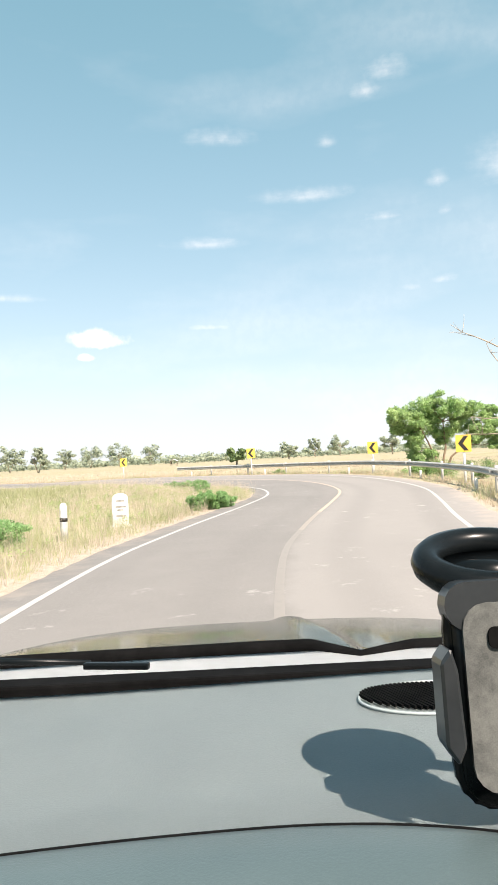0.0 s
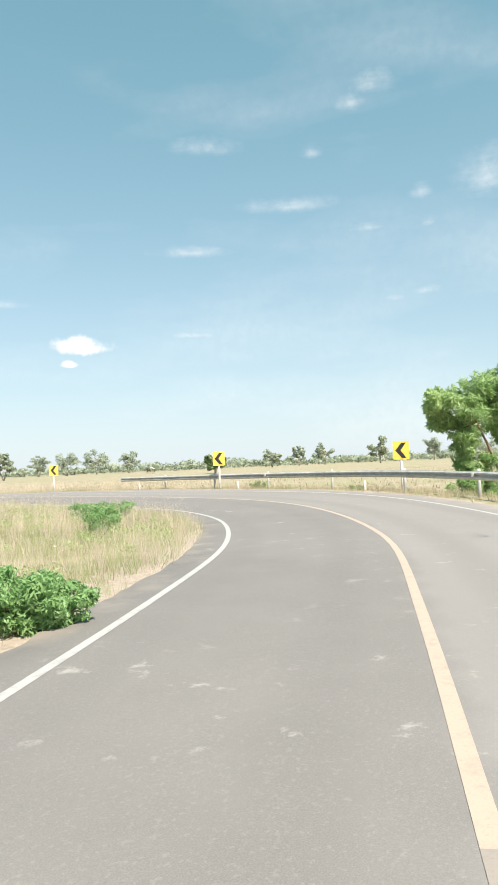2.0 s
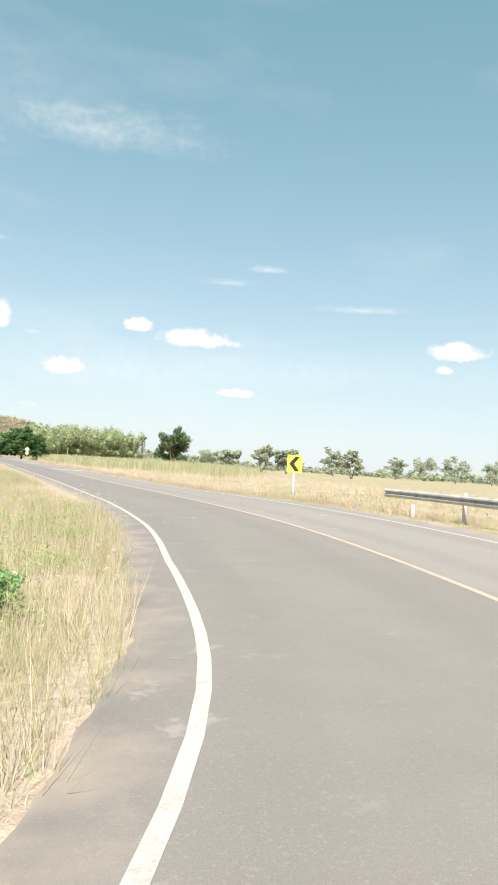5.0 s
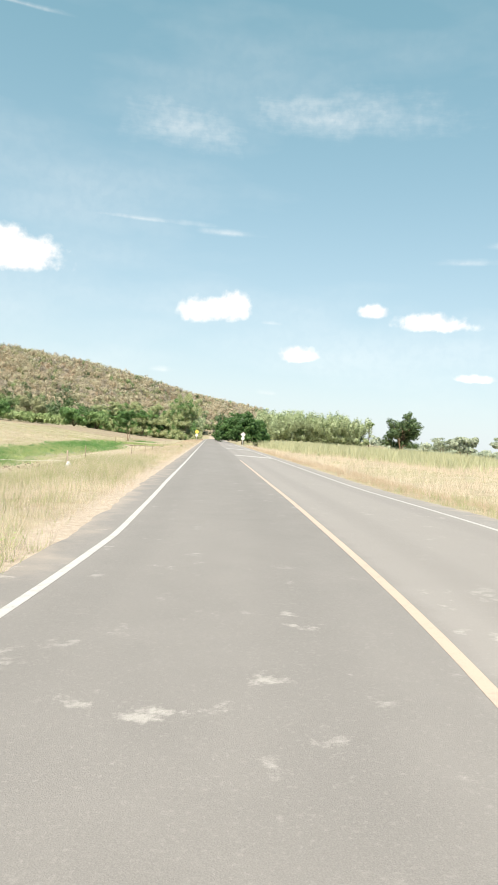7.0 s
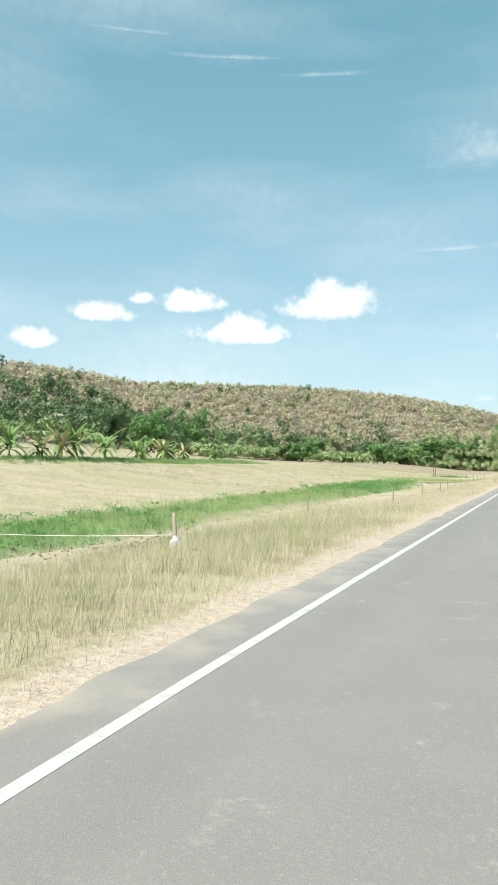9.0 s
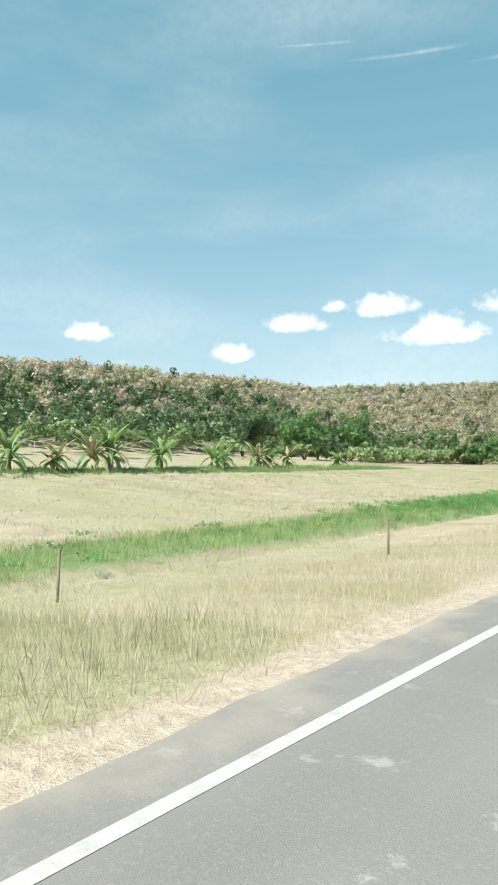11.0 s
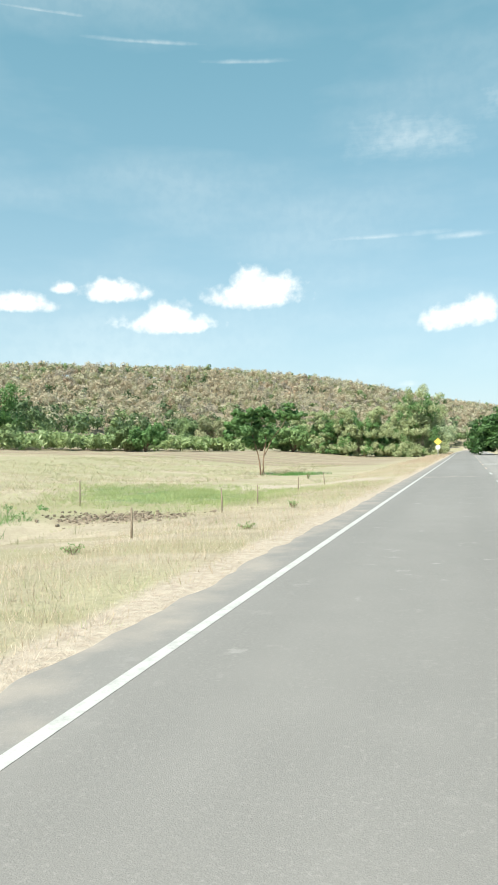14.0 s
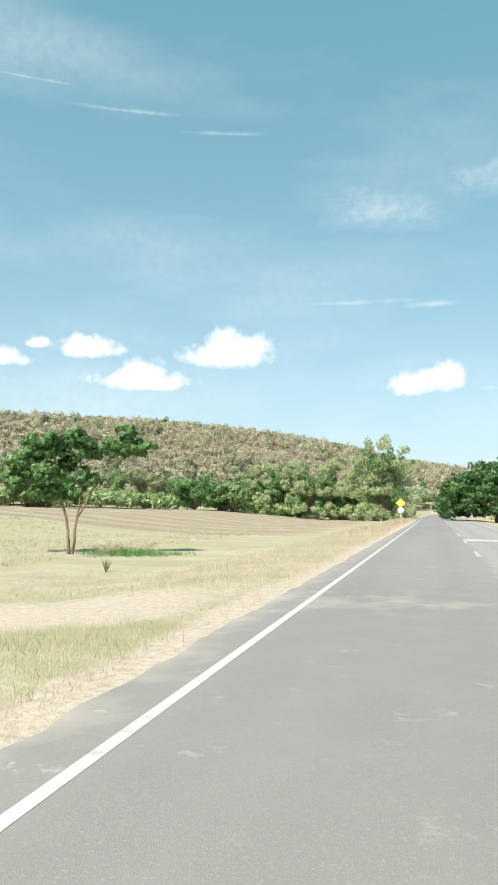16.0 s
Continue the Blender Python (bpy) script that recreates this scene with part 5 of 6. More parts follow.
def guardrail():
    s0, s1 = TRAVEL[MID] - 46, travel_at(0, -1.0)
    thing = empty("guardrail", pose(0, 0, 0), "weathered grey steel guardrail round the outside of the bend", "guardrail")
    prof = [(o, z * 0.85 + 0.03) for o, z in [(0.00, 0.0), (0.012, 0.02), (0.075, 0.055), (0.080, 0.095), (0.012, 0.135), (0.0, 0.155), (0.012, 0.175), (0.080, 0.215), (0.075, 0.255), (0.012, 0.290), (0.0, 0.31)]]
    off = 4.95

    def place(s, out, up):
        k = int(np.searchsorted(TRAVEL, s).clip(0, len(TRAVEL) - 1))
        f = (s - TRAVEL[k - 1]) / (TRAVEL[k] - TRAVEL[k - 1])
        c = LINE[k - 1] + (LINE[k] - LINE[k - 1]) * f
        r = RIGHT[k - 1] + (RIGHT[k] - RIGHT[k - 1]) * f
        p = c + r * (off - out)
        return Vector((p[0], p[1], float(BANK[k]) * (off + 1.5) * 0.8 + up))

    s, n = s0, 0
    while s < s1 - 2:
        e = min(s + 4.06, s1)
        bm = bmesh.new()
        rows = []
        for u in np.linspace(s, e, 6):
            lap = 0.006 if u == e else 0.0
            rows.append([bm.verts.new(place(u, o + lap, 0.42 + z)) for o, z in prof] + [bm.verts.new(place(u, o - 0.004 + lap, 0.42 + z)) for o, z in prof[::-1]])
        m = len(rows[0])
        for a, b in zip(rows, rows[1:]):
            for i in range(m):
                bm.faces.new((a[i], a[(i + 1) % m], b[(i + 1) % m], b[i]))
        bm.faces.new(rows[0])
        bm.faces.new(rows[-1][::-1])
        bmesh.ops.recalc_face_normals(bm, faces=bm.faces)
        beam = part("beam", bm, GALV, thing)
        p = place(s + 0.1, -0.09, 0.0)
        bm = bmesh.new()
        tube(bm, [p + Vector((0, 0, -0.4)), p + Vector((0, 0, 0.3)), p + Vector((0, 0, 0.78))], [0.057, 0.057, 0.057], 10)
        post = part("post", bm, GALV, thing)
        bm = bmesh.new()
        bmesh.ops.create_uvsphere(bm, u_segments=8, v_segments=5, radius=0.022, matrix=Matrix.Translation(place(s + 0.1, 0.03, 0.575)))
        part("bolt", bm, GALV, beam)
        if n % 3 == 0:
            bm = bmesh.new()
            box(bm, (0.07, 0.07, 0.11), place(s + 0.1, 0.10, 0.60), 0.012)
            part("reflector", bm, WHITEPAINT, beam, "white reflector block")
        if n % 2:
            q = place(s + 1.9, 0.28, -0.05)
            stub = empty("marker_stub", pose(q.x, q.y, q.z - 0.1), "short white marker stub in the grass under the guardrail", "marker", "marker stubs")
            bm = bmesh.new()
            tube(bm, [(0, 0, 0), (0, 0, 0.2), (0, 0, 0.46), (0, 0, 0.48)], [0.06, 0.06, 0.055, 0.03], 10)
            part("body", bm, WHITEPAINT, stub)
        s, n = s + 4.0, n + 1
    return thing


guardrail()


def milestone(x, y, turn):
    """A white stone with a rounded head and unreadable dark marks."""
    thing = empty("milestone", pose(x, y, ground_z(x, y) - 0.1, rz=turn), "weathered white concrete kilometre stone in the long grass", "milestone")
    head = [(-0.19, 0.0), (0.19, 0.0), (0.20, 0.6)] + [(0.20 * math.cos(a), 0.76 + 0.14 * math.sin(a)) for a in [math.pi * k / 10 for k in range(1, 10)]] + [(-0.20, 0.6)]
    bm = slab(bmesh.new(), head, -0.12, 0.12)
    bmesh.ops.bevel(bm, geom=[e for e in bm.edges], offset=0.015, segments=1, affect="EDGES")
    part("stone", bm, WHITEPAINT, thing)
    bm = slab(bmesh.new(), [(-0.26, -0.1), (0.26, -0.1), (0.26, 0.12), (-0.26, 0.12)], -0.18, 0.18)
    part("plinth", bm, WHITEPAINT, thing)
    for k, (w, z) in enumerate(((0.20, 0.72), (0.26, 0.58), (0.14, 0.50), (0.24, 0.36))):
        bm = bmesh.new()
        box(bm, (w, 0.004, 0.045), (0.02 * (k % 2), -0.1215, z))
        part("marking", bm, MARK, thing, "faded dark marking")


MARK = two_tone("faded_lettering", (0.12, 0.115, 0.10), (0.42, 0.40, 0.37), 14.0, 0.8)
milestone(-24.9, -30.0, -40)


def guide_post(x, y):
    thing = empty("guide_post", pose(x, y, ground_z(x, y) - 0.1), "white round guide post with a black band", "guide post")
    bm = bmesh.new()
    tube(bm, [(0, 0, 0), (0, 0, 0.5), (0, 0, 0.80), (0, 0, 0.86), (0, 0, 0.88)], [0.075, 0.075, 0.075, 0.055, 0.02], 14)
    part("post", bm, WHITEPAINT, thing)
    bm = bmesh.new()
    tube(bm, [(0, 0, 0.50), (0, 0, 0.58)], [0.0785, 0.0785], 14)
    part("band", bm, BLACKPAINT, thing, "black painted band")


guide_post(-27.5, -31.4)


def warning_sign(x, y, turn, face, label):
    """A diamond over a small round plate on a white post."""
    thing = empty("warning_sign", pose(x, y, ground_z(x, y), rz=turn), label, "road sign")
    bm = bmesh.new()
    tube(bm, [(0, 0.05, -0.2), (0, 0.05, 1.2), (0, 0.05, 2.3)], [0.06, 0.06, 0.06], 10)
    part("post", bm, WHITEPAINT, thing)
    part("diamond", slab(bmesh.new(), [(0.56, 2.25), (0, 2.81), (-0.56, 2.25), (0, 1.69)], -0.03, -0.015), face, thing)
    part("plate", slab(bmesh.new(), [(0.36 * math.cos(2 * math.pi * k / 20), 1.42 + 0.36 * math.sin(2 * math.pi * k / 20)) for k in range(20)], -0.03, -0.015), WHITEPAINT, thing, "round white plate")


warning_sign(-5.2, 168, 0, PANEL, "yellow diamond warning sign over a round white plate")
warning_sign(4.9, 140, 8, WHITEPAINT, "pale diamond sign over a round plate on a white post")


def board_sign(x, y):
    thing = empty("board_sign", pose(x, y, ground_z(x, y)), "tall plain white board beside the far road", "sign")
    for dx in (-0.6, 0.6):
        bm = bmesh.new()
        box(bm, (0.14, 0.14, 2.0), (dx, 0.1, 1.0), 0.01)
        part("post", bm, WHITEPAINT, thing)
    bm = bmesh.new()
    box(bm, (1.6, 0.08, 3.6), (0, 0, 3.0), 0.02)
    part("board", bm, WHITEPAINT, thing)


board_sign(6.2, 300)


def fence_post(x, y, tall, lean):
    tall = tall * 0.7
    thing = empty("fence_post", pose(x, y, ground_z(x, y), rx=lean, ry=lean * 0.6), "thin weathered wooden fence post in dry grass", "fence post", "fence posts along the verge")
    bm = bmesh.new()
    tube(bm, [(0, 0, -0.2), (0.01, 0, tall * 0.5), (0, 0.012, tall * 0.93), (0, 0.012, tall)], [0.022, 0.022, 0.020, 0.012], 7)
    part("post", bm, WOODPOST, thing)


FENCE = [(-8.7, 32.6, 1.0), (-6.8, 38.0, 0.9), (-6.4, 42.9, 0.9), (-6.4, 49.0, 0.85), (-6.5, 53.2, 0.9), (-6.7, 58.0, 0.85), (-6.9, 64, 0.8), (-6.9, 70, 0.8), (-7.0, 75.2, 0.9), (-6.9, 78.0, 0.8), (-13.2, 78.9, 1.2), (-7.1, 84, 0.8), (-7.1, 89, 0.8)]
for k, (x, y, tall) in enumerate(FENCE):
    fence_post(x, y, tall, (-4, 3, -2, 5)[k % 4])


def rope_post(x, y, to):
    """A short pale stake with a slack cord running off it and a crumpled bag at its foot."""
    g = ground_z(x, y)
    stake = empty("stake", pose(x, y, g, rx=3, ry=-2), "short pale wooden stake in the broken earth", "stake")
    bm = bmesh.new()
    tube(bm, [(0, 0, -0.2), (0.005, 0, 0.3), (0, 0.01, 0.60), (0, 0.01, 0.66)], [0.040, 0.039, 0.036, 0.026], 9)
    part("post", bm, PALEBARK, stake)
    cord = empty("cord", pose(0, 0, 0), "slack pale cord tied to the stake", "cord")
    bm = bmesh.new()
    h = ground_z(*to) + 0.30
    tube(bm, [(x + (to[0] - x) * u, y + (to[1] - y) * u, g + 0.26 + (h - g - 0.26) * u - 0.22 * u * (1 - u)) for u in np.linspace(0, 1, 13)], [0.007] * 13, 6)
    part("strand", bm, CORD, cord)
    bag = empty("plastic_bag", pose(x + 0.06, y - 0.12, g), "crumpled white plastic bag lying against the stake", "bag")
    bm = bmesh.new()
    bmesh.ops.create_icosphere(bm, subdivisions=3, radius=1.0)
    for v in bm.verts:
        n = noise.noise(v.co * 2.3) * 0.35 + noise.noise(v.co * 6.0) * 0.16
        w = 1.0 + n
        v.co = Vector((v.co.x * 0.11 * w * (1.0 - 0.35 * max(0.0, v.co.z)), v.co.y * 0.09 * w, max(-0.01, 0.10 + v.co.z * 0.15 * w)))
    for f in bm.faces:
        f.smooth = True
    part("bag", bm, BAGWHITE, bag)


CORD = material("pale_cord", (0.62, 0.60, 0.52), 0.8)
BAGWHITE = two_tone("crumpled_white_plastic", (0.40, 0.42, 0.45), (0.66, 0.68, 0.70), 14.0, 0.45, relief=0.006)
rope_post(-7.25, 20.35, (-12.4, 19.6))


def field_hut(x, y, turn):
    thing = empty("field_hut", pose(x, y, ground_z(x, y), rz=turn), "small open field hut with a pale pitched roof", "hut")
    for dx in (-1.4, 1.4):
        for dy in (-1.1, 1.1):
            bm = bmesh.new()
            box(bm, (0.12, 0.12, 1.9), (dx, dy, 0.95))
            part("post", bm, WOODPOST, thing)
    bm = bmesh.new()
    box(bm, (2.9, 2.3, 0.1), (0, 0, 0.6))
    part("platform", bm, WOODPOST, thing)
    for side in (-1, 1):
        bm = bmesh.new()
        box(bm, (3.8, 1.9, 0.05), (0, side * 0.8, 2.15), turn=Matrix.Rotation(radians(-28 * side), 4, "X"))
        part("roof", bm, PALEROOF, thing, "pale corrugated roof slope")
    bm = bmesh.new()
    box(bm, (2.8, 0.05, 1.2), (0, 1.1, 1.2))
    part("wall", bm, WOODPOST, thing)


PALEROOF = two_tone("pale_corrugated_sheet", (0.42, 0.41, 0.39), (0.66, 0.64, 0.60), 2.0, 0.6, 0.2)
field_hut(150, 152, 35)


def clods():
    """Broken earth thrown up beside the verge."""
    rng = np.random.default_rng(51)
    base = bmesh.new()
    bmesh.ops.create_icosphere(base, subdivisions=1, radius=1.0)
    unit = np.array([tuple(v.co) for v in base.verts])
    faces = np.array([[v.index for v in f.verts] for f in base.faces])
    base.free()
    n = 1500
    few = 600
    xy = np.concatenate([np.stack([rng.normal(-8.5, 0.7, few), rng.normal(21.5, 1.5, few)], 1), np.stack([rng.normal(-9.9, 1.2, n - few), rng.normal(75.4, 0.75, n - few)], 1)])
    s = 0.008 + 0.050 * rng.uniform(0, 1, n) ** 4
    z = height(xy[:, 0], xy[:, 1])
    v = unit[None] * (s[:, None, None] * rng.uniform(0.35, 1.5, (n, len(unit), 1))) * np.array([1.1, 1.1, 0.85]) + np.c_[xy, z + s * 0.3][:, None]
    f = faces[None] + (np.arange(n) * len(unit))[:, None, None]
    tagged(new("earth_clods", mesh_of("earth_clods", v.reshape(-1, 3), f.reshape(-1, 3), SOIL)), "dark broken clods of earth beside the verge", "soil", kind="stuff")


SOIL = two_tone("dry_soil", (0.10, 0.078, 0.055), (0.27, 0.215, 0.16), 8.0, 0.95, relief=0.02)
clods()


# ---- the car at the start of the drive ----
DASH = two_tone("dark_grey_dash_plastic", (0.27, 0.315, 0.32), (0.34, 0.39, 0.39), 3.0, 0.36, fine=420.0, relief=0.0006)
# dash plastic darkened to stand in for shade under the roof
HOODSHADE = two_tone("shaded_hood_plastic", (0.055, 0.085, 0.090), (0.08, 0.115, 0.12), 3.0, 0.42, fine=420.0, relief=0.0006)
# black for rubber trim, and for the shade in the windscreen gap
TRIMBLACK = two_tone("black_trim_and_gap_shade", (0.002, 0.002, 0.002), (0.007, 0.007, 0.007), 20.0, 0.9)
TRIMBLACK.node_tree.nodes["Principled BSDF"].inputs["Specular IOR Level"].default_value = 0.08
BODYPAINT = two_tone("grey_green_car_paint", (0.28, 0.31, 0.28), (0.33, 0.36, 0.325), 2.0, 0.10, 0.75)
COWLGREY = two_tone("silver_cowl_plastic", (0.56, 0.57, 0.57), (0.66, 0.67, 0.67), 5.0, 0.4)
FELT = two_tone("speckled_grey_pad", (0.045, 0.048, 0.046), (0.14, 0.145, 0.135), 60.0, 0.95, fine=900.0)
SATIN = two_tone("dark_satin_plastic", (0.003, 0.0045, 0.005), (0.009, 0.011, 0.012), 9.0, 0.26)
SATIN.node_tree.nodes["Principled BSDF"].inputs["Specular IOR Level"].default_value = 0.14
STEELGREY = two_tone("grey_satin_plastic", (0.012, 0.015, 0.017), (0.030, 0.034, 0.037), 9.0, 0.30)
HEADLINER = two_tone("grey_headliner", (0.30, 0.29, 0.27), (0.36, 0.35, 0.33), 30.0, 0.95)
SEATCLOTH = two_tone("dark_seat_cloth", (0.035, 0.035, 0.037), (0.07, 0.07, 0.073), 40.0, 0.95)
TYRE = two_tone("tyre_rubber", (0.012, 0.012, 0.012), (0.04, 0.038, 0.035), 12.0, 0.85)
RIM = material("alloy_rim", (0.45, 0.45, 0.46), 0.35, 0.9)
LENSGLASS = material("lamp_lens", (0.75, 0.78, 0.8), 0.1)
PALEMARK = material("pale_marking", (0.75, 0.75, 0.74), 0.6)


def sheet(bm, xs, ys, z):
    rows = [[bm.verts.new((x, y, z(x, y))) for x in xs] for y in ys]
    for a, b in zip(rows, rows[1:]):
        for i in range(len(xs) - 1):
            bm.faces.new((a[i], a[i + 1], b[i + 1], b[i]))
    for f in bm.faces:
        f.smooth = True
    return bm


def thicken(bm, t):
    bmesh.ops.solidify(bm, geom=bm.faces[:], thickness=t)
    return bm


def build_car():
    at = Matrix.Translation((-35.935, -43.566, 0.0)) @ Matrix.Rotation(radians(-49.7), 4, "Z")
    car = empty("car", at, "grey-green car with a bare dark dashboard, seen from the cabin", "car")
    lin = lambda a, b, n: [a + (b - a) * k / (n - 1) for k in range(n)]

    # dashboard
    def top(x, y):
        return 1.112 + 0.040 * float(step(0.66 - y, 0.0, 0.24)) - 0.03 * max(0.0, abs(x) - 0.5) + 0.006 * math.sin(4 * x)
    dash = part("dashboard", thicken(sheet(bmesh.new(), lin(-0.74, 0.74, 40), lin(0.36, 0.955, 30), top), -0.03), DASH, car)
    bm = bmesh.new()
    box(bm, (1.48, 0.06, 0.42), (0, 0.40, 0.925), 0.01)
    part("dash_front", bm, DASH, dash)
    # the arched hood over the dials, with its seam; the roof's shade is in its colour
    def arch(x):
        return 0.515 - (0.55 if x < 0 else 1.9) * x ** 2
    bm = bmesh.new()
    rows = []
    for x in lin(-0.52, 0.26, 40):
        e = arch(x)
        rows.append([bm.verts.new((x, e - d, top(x, e - d) + lift)) for d, lift in ((0.0, 0.001), (0.002, 0.006), (0.02, 0.009), (0.06, 0.011), (0.10, 0.008), (0.15, -0.004), (0.20, -0.03))])
    for a, b in zip(rows, rows[1:]):
        for i in range(6):
            bm.faces.new((a[i], b[i], b[i + 1], a[i + 1]))
    for f in bm.faces:
        f.smooth = True
    part("dial_hood", bm, HOODSHADE, dash, "teal-grey hood over the dials, toned dark for the roof's shade")
    bm = bmesh.new()
    tube(bm, [(x, arch(x) + 0.003, top(x, arch(x)) + 0.002) for x in lin(-0.50, 0.26, 30)], [0.0035] * 30, 6)
    part("seam", bm, TRIMBLACK, dash, "black seam of the dial hood")
    # a black bar drawn where the gap below the windscreen lies in shadow
    bm = bmesh.new()
    box(bm, (1.50, 0.04, 0.026), (0, 0.978, 1.106), 0.004)
    part("windscreen_gap_strip", bm, TRIMBLACK, car, "black strip standing in for the shaded gap at the windscreen")
    # loudspeaker grille
    gx, gy = 0.205, 0.845
    grille = empty("speaker_grille", pose(gx, gy, top(gx, gy)), "", "")
    grille.parent = dash
    for k in ("label", "category"):
        if k in grille:
            del grille[k]
    bm = bmesh.new()
    for k in range(30):
        u = -0.085 + 0.17 * (k + 0.5) / 30
        half = 0.05 * math.sqrt(max(0.0, 1 - (u / 0.085) ** 2))
        if half > 0.004:
            box(bm, (0.0026, 2 * half, 0.004), (u, 0, 0.003), turn=Matrix.Rotation(radians(24), 4, "Z"))
    part("slats", bm, TRIMBLACK, grille, "fine dark slats")
    bm = bmesh.new()
    tube(bm, [(0.09 * math.cos(a), 0.056 * math.sin(a), 0.001) for a in lin(0, 2 * math.pi, 40)], [0.002] * 40, 5)
    part("rim", bm, DASH, grille)

    # scuttle, wipers and bonnet
    part("cowl", thicken(sheet(bmesh.new(), lin(-0.74, 0.74, 20), lin(1.0, 1.215, 8), lambda x, y: 1.098 - 0.10 * (y - 1.0) - 0.012 * (x / 0.74) ** 2), -0.02), COWLGREY, car, "silver-grey plastic cowl panel")
    bm = bmesh.new()
    edge = [(-0.75, 1.235), (-0.4, 1.245), (0.0, 1.247), (0.09, 1.245), (0.125, 1.205), (0.165, 1.160), (0.205, 1.185), (0.26, 1.215), (0.45, 1.222), (0.75, 1.205)]
    tube(bm, [(x, y, 1.075 - 0.01 * (x / 0.75) ** 2) for x, y in edge], [0.015] * len(edge), 8)
    part("bonnet_seal", bm, TRIMBLACK, car, "dark rubber strip along the bonnet")

    def bonnet(x, y):
        u = (y - 1.26) / 1.04
        ridge = 0.022 * math.exp(-((x - 0.165 + 0.11 * u) / 0.022) ** 2) * (1 - 0.6 * u)
        return 1.060 - 0.125 * u - 0.06 * u ** 3 - 0.07 * abs(x / 0.78) ** 3 + ridge
    hood = sheet(bmesh.new(), lin(-0.78, 0.78, 110), lin(1.262, 2.32, 34), bonnet)
    for v in hood.verts:
        v.co.y -= 0.085 * math.exp(-((v.co.x - 0.165) / 0.055) ** 2) * max(0.0, 1 - (v.co.y - 1.262) / 0.5) ** 2
    part("bonnet", thicken(hood, -0.02), BODYPAINT, car, "glossy grey-green bonnet reflecting the sky")
    for x0, x1, y0, y1 in ((-0.62, -0.16, 1.11, 1.03),):
        wiper = empty("wiper", pose(0, 0, 0), "", "")
        wiper.parent = car
        for k in ("label", "category"):
            if k in wiper:
                del wiper[k]
        z0, z1 = 1.108, 1.114
        bm = bmesh.new()
        tube(bm, [(x0, y0, z0), (x0 + (x1 - x0) * 0.4, y0 + (y1 - y0) * 0.2, z0 + 0.012), (x0 + (x1 - x0) * 0.8, y0 + (y1 - y0) * 0.7, z1 + 0.006)], [0.009, 0.006, 0.004], 8)
        part("arm", bm, SATIN, wiper)
        bm = bmesh.new()
        box(bm, (0.10, 0.012, 0.010), (x1 - 0.05, y1 + 0.008, z1 + 0.004), 0.003, Matrix.Rotation(math.atan2(y1 - y0, x1 - x0), 4, "Z"))
        part("blade_holder", bm, SATIN, wiper)
        bm = bmesh.new()
        tube(bm, [(x0, y0 + 0.0, z0 - 0.016), (x0, y0, z0 + 0.006)], [0.017, 0.014], 12)
        part("pivot", bm, SATIN, wiper)

    # the shell and the wheels
    for side in (-1, 1):
        bm = bmesh.new()
        rows = []
        for y in lin(-1.9, 2.25, 30):
            arch_z = max([0.34] + [0.34 + math.sqrt(max(0, 0.37 ** 2 - (y - c) ** 2)) for c in (1.62, -1.15)])
            crown = 0.98 if y < 1.2 else bonnet(0.78, max(1.27, y)) - 0.002
            rows.append([bm.verts.new((side * (0.80 + b), y, z)) for b, z in ((0.03, arch_z), (0.06, max(arch_z + 0.02, 0.70)), (0.03, max(arch_z + 0.04, crown - 0.06)), (-0.015, max(arch_z + 0.05, crown)))])
        for a, b in zip(rows, rows[1:]):
            for i in range(3):
                bm.faces.new((a[i], b[i], b[i + 1], a[i + 1]))
        bmesh.ops.recalc_face_normals(bm, faces=bm.faces)
        part("side_panel", thicken(bm, 0.03), BODYPAINT, car)
        bm = bmesh.new()
        box(bm, (0.36, 0.10, 0.15), (side * 0.58, 2.33, 0.74), 0.03)
        part("headlamp", bm, LENSGLASS, car, "clear headlamp")
        for y in (1.62, -1.15):
            wheel = empty("wheel", pose(side * 0.74, y, 0.335, ry=90), "", "")
            wheel.parent = car
            for k in ("label", "category"):
                if k in wheel:
                    del wheel[k]
            bm = bmesh.new()
            bmesh.ops.create_cone(bm, cap_ends=True, segments=32, radius1=0.33, radius2=0.33, depth=0.20)
            bmesh.ops.bevel(bm, geom=[e for e in bm.edges if e.calc_length() < 0.1], offset=0.03, segments=2, affect="EDGES")
            part("tyre", bm, TYRE, wheel)
            bm = bmesh.new()
            bmesh.ops.create_cone(bm, cap_ends=True, segments=24, radius1=0.20, radius2=0.20, depth=0.215)
            part("rim", bm, RIM, wheel, "alloy rim")
    for name, size, spot in (("front_bumper", (1.62, 0.16, 0.40), (0, 2.33, 0.46)), ("grille", (0.74, 0.06, 0.16), (0, 2.35, 0.76)), ("floor_pan", (1.52, 4.1, 0.06), (0, 0.15, 0.33)), ("rear_panel", (1.58, 0.06, 0.62), (0, -1.9, 0.66))):
        bm = bmesh.new()
        box(bm, size, spot, 0.02)
        part(name, bm, TRIMBLACK if name in ("grille", "floor_pan") else BODYPAINT, car)

    # the roof, added out of view to shade the dashboard, its pillars, the cabin behind the eye
    def dome(x, y):
        return 1.560 - 0.04 * (x / 0.62) ** 2 - 0.030 * max(0.0, (y + 0.3) / 0.40) ** 2 - 0.06 * max(0.0, (-0.9 - y) / 0.7) ** 2
    roof = part("roof", thicken(sheet(bmesh.new(), lin(-0.62, 0.62, 22), lin(-1.60, 0.10, 26), dome), 0.02), BODYPAINT, car)
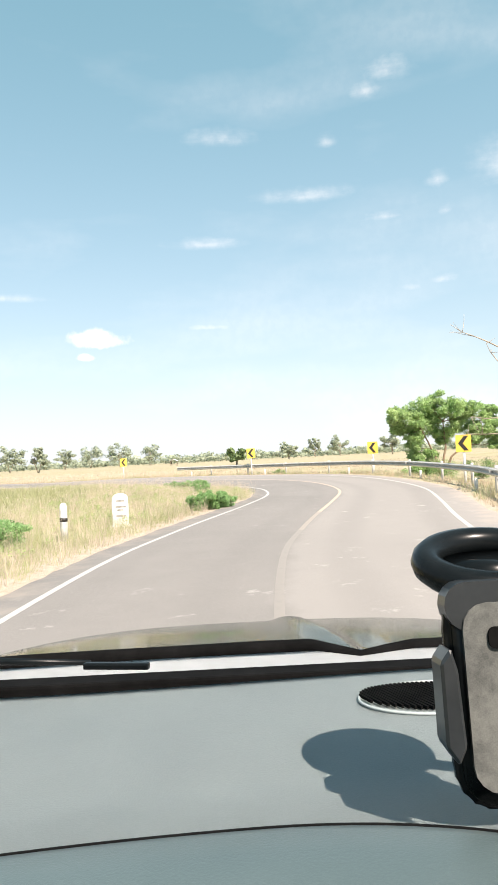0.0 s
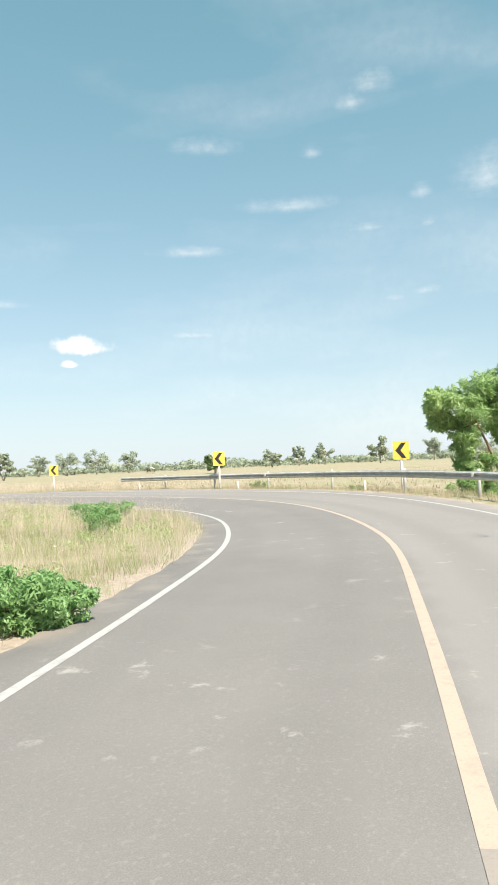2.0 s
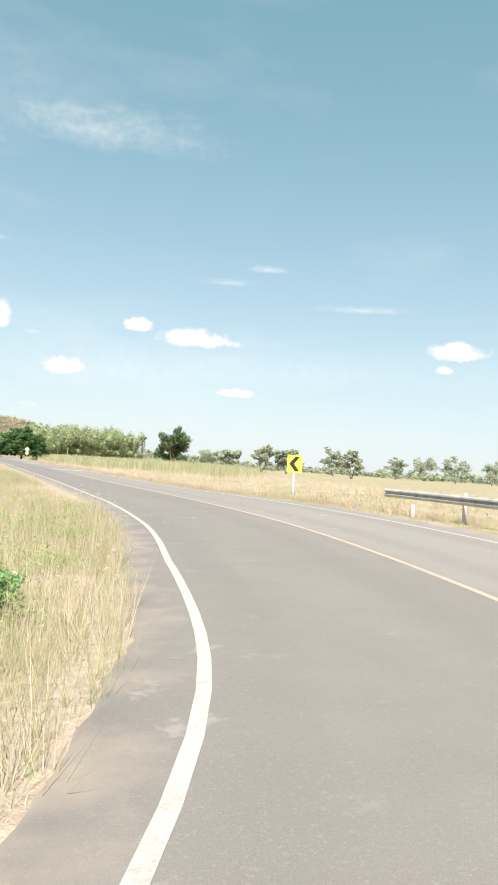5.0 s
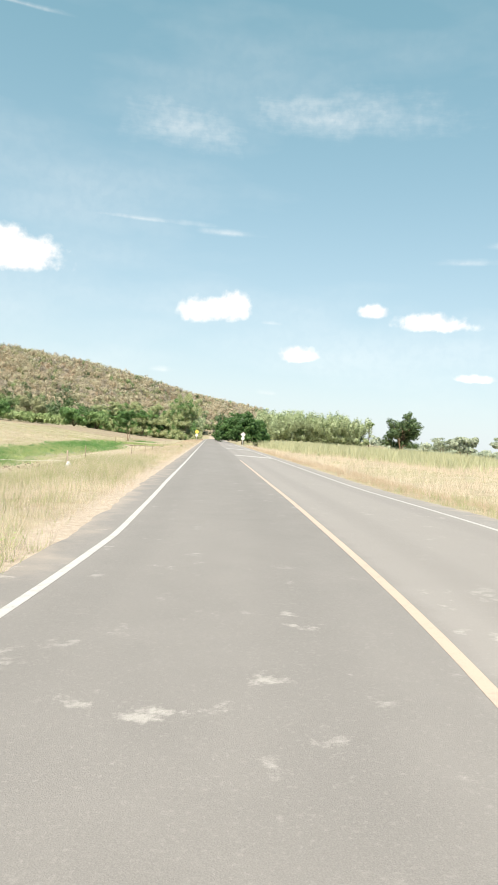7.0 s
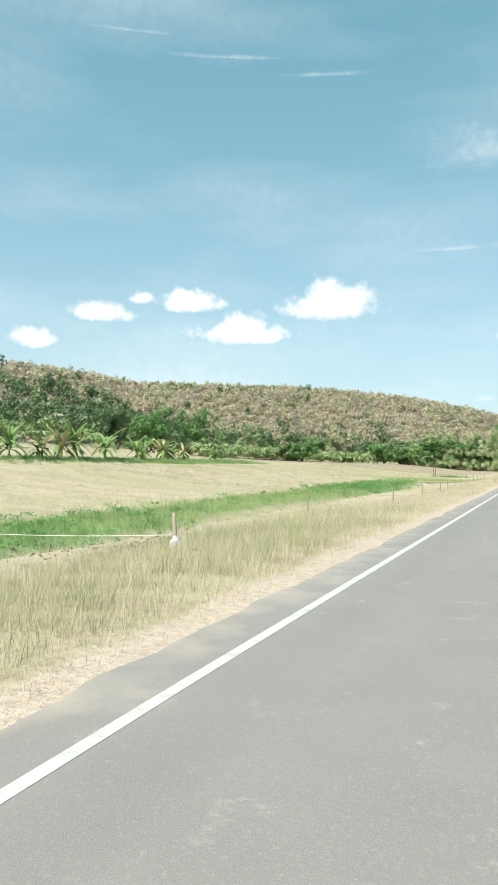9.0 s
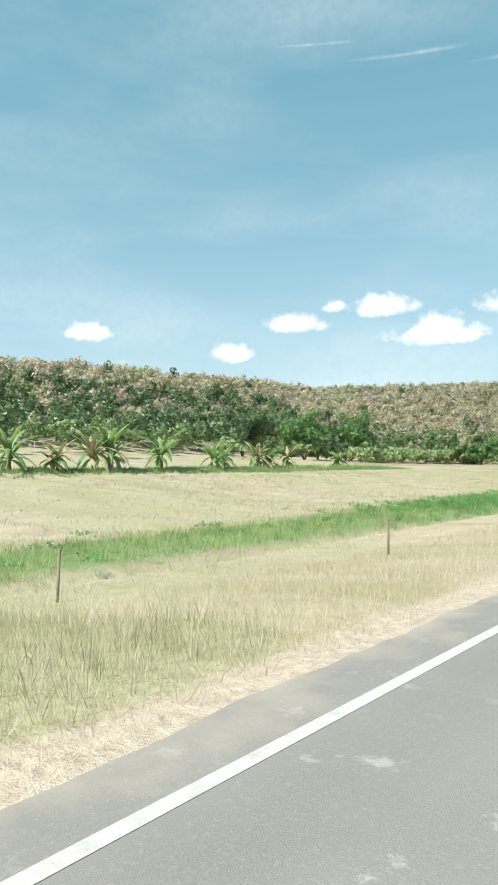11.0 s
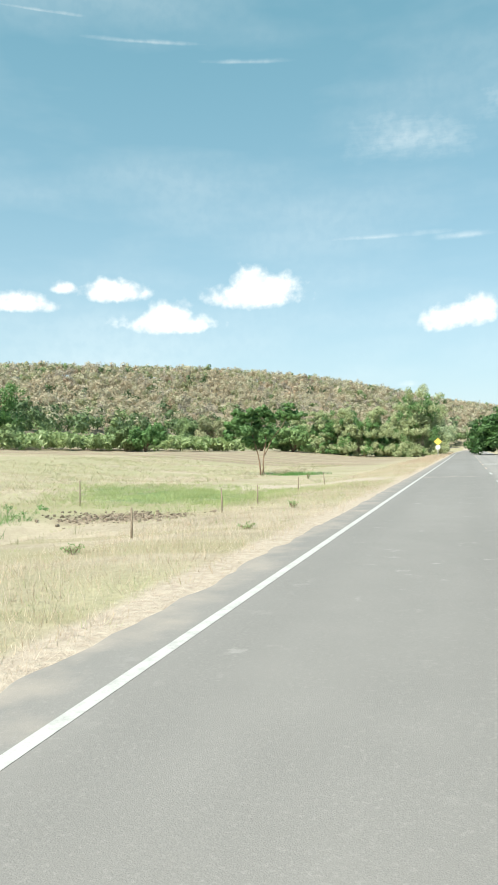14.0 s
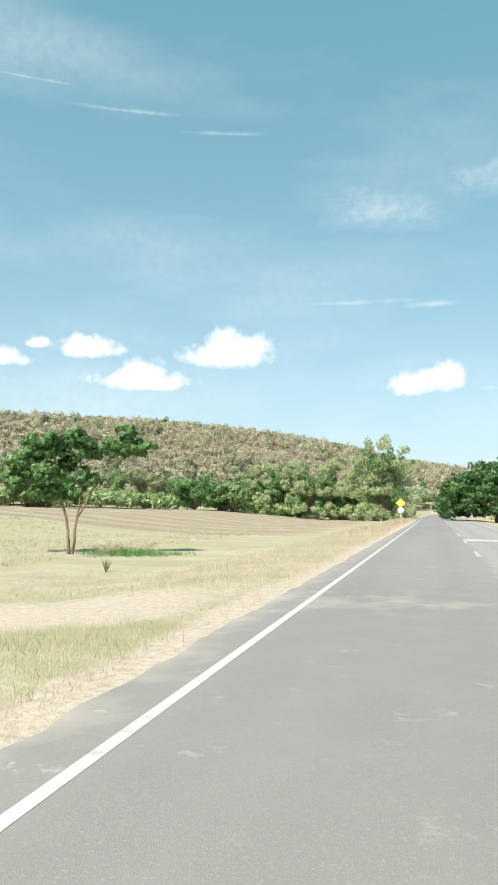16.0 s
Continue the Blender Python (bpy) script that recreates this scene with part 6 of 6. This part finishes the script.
    part("headliner", thicken(sheet(bmesh.new(), lin(-0.60, 0.60, 22), lin(-1.58, 0.085, 26), lambda x, y: dome(x, y) - 0.012), -0.012), HEADLINER, roof, "pale cloth headliner")
    for side in (-1, 1):
        for name, path, r in (("front_pillar", [(0.63, 0.10, 1.49), (0.69, 0.58, 1.29), (0.75, 1.04, 1.07)], 0.035), ("middle_pillar", [(0.63, -0.35, 1.50), (0.71, -0.35, 1.22), (0.78, -0.35, 0.96)], 0.04), ("rear_pillar", [(0.60, -1.55, 1.44), (0.68, -1.68, 1.20), (0.77, -1.82, 0.96)], 0.05)):
            bm = bmesh.new()
            tube(bm, [(side * x, y, z) for x, y, z in path], [r] * 3, 10)
            part(name, bm, BODYPAINT, car)
        bm = bmesh.new()
        box(bm, (0.50, 0.50, 0.12), (side * 0.38, -0.32, 0.56), 0.04)
        box(bm, (0.48, 0.12, 0.58), (side * 0.38, -0.60, 0.86), 0.05, Matrix.Rotation(radians(-14), 4, "X"))
        part("seat", bm, SEATCLOTH, car, "dark cloth front seat")

    # the phone holder on the dashboard; its base is added, the suction cup has no glass
    foot = at @ Vector((0.175, 0.60, 1.118))
    holder = empty("phone_holder", Matrix.Translation(foot) @ Matrix.Rotation(radians(-49.7), 4, "Z"), "dark plastic phone holder with a grey pad on the dashboard", "phone holder")
    bm = bmesh.new()
    tube(bm, [(0.05, 0.02, 0), (0.05, 0.02, 0.006), (0.05, 0.02, 0.012)], [0.026, 0.024, 0.014], 28)
    part("base", bm, SATIN, holder)
    bm = bmesh.new()
    tube(bm, [(0.05, 0.02, 0.005), (0.045, 0.0, 0.08), (0.02, -0.015, 0.13), (0.008, -0.03, 0.17)], [0.011, 0.010, 0.010, 0.012], 14)
    part("arm", bm, SATIN, holder)
    bm = bmesh.new()
    tube(bm, [(0.012, -0.035, 0.203), (0.012, -0.034, 0.190), (0.010, -0.030, 0.165), (0.008, -0.026, 0.140)], [0.046, 0.036, 0.022, 0.017], 24)
    part("cup", bm, SATIN, holder, "black rubber suction cup under its rim")
    tilt = Matrix.Rotation(radians(-6), 4, "X")
    bm = slab(bmesh.new(), rounded(0.098, 0.155, 0.026, 0.0), -0.008, 0.010)
    bmesh.ops.bevel(bm, geom=bm.edges[:], offset=0.005, segments=3, affect="EDGES")
    for f in bm.faces:
        f.smooth = True
    bm.transform(Matrix.Translation((0.006, -0.095, 0.118)) @ tilt)
    body = part("cradle", bm, SATIN, holder)
    bm = slab(bmesh.new(), rounded(0.098, 0.034, 0.016, 0.062), -0.0095, 0.0105)
    bm.transform(Matrix.Translation((0.006, -0.095, 0.118)) @ tilt)
    part("crown_trim", bm, STEELGREY, body, "grey satin upper edge")
    bm = slab(bmesh.new(), rounded(0.080, 0.128, 0.018, 0.0), -0.0115, -0.0082)
    bm.transform(Matrix.Translation((0.008, -0.095, 0.118)) @ tilt)
    part("pad", bm, FELT, body, "speckled grey pad")
    bm = slab(bmesh.new(), rounded(0.046, 0.015, 0.005, 0.040), -0.0135, -0.0112)
    bm.transform(Matrix.Translation((0.008, -0.095, 0.118)) @ tilt)
    plate = part("name_plate", bm, TRIMBLACK, body)
    bm = bmesh.new()
    box(bm, (0.028, 0.001, 0.005), (0, -0.0140, 0.040))
    bm.transform(Matrix.Translation((0.008, -0.095, 0.118)) @ tilt)
    part("marking", bm, PALEMARK, plate, "plain pale bar")
    for side in (-1, 1):
        bm = slab(bmesh.new(), [(side * 0.050, 0.036), (side * 0.058, 0.026), (side * 0.058, -0.030), (side * 0.050, -0.042), (side * 0.044, -0.03), (side * 0.046, 0.02)], -0.022, 0.006)
        bmesh.ops.bevel(bm, geom=bm.edges[:], offset=0.002, segments=1, affect="EDGES")
        bm.transform(Matrix.Translation((0.006, -0.095, 0.118)) @ tilt)
        part("clamp", bm, STEELGREY, holder, "grey side clamp")
    bm = bmesh.new()
    box(bm, (0.020, 0.022, 0.008), (0.006, -0.095, 0.037), 0.002)
    part("foot_rest", bm, SATIN, holder)
    bm = bmesh.new()
    ring = [(0.012 + 0.050 * math.cos(a), -0.035 + 0.050 * math.sin(a) * 0.8, 0.200 + 0.012 * math.sin(a)) for a in lin(0, 2 * math.pi, 40)]
    tube(bm, ring, [0.0125] * 40, 10)
    part("suction_cup_rim", bm, SATIN, holder, "black rim of the suction cup")


build_car()
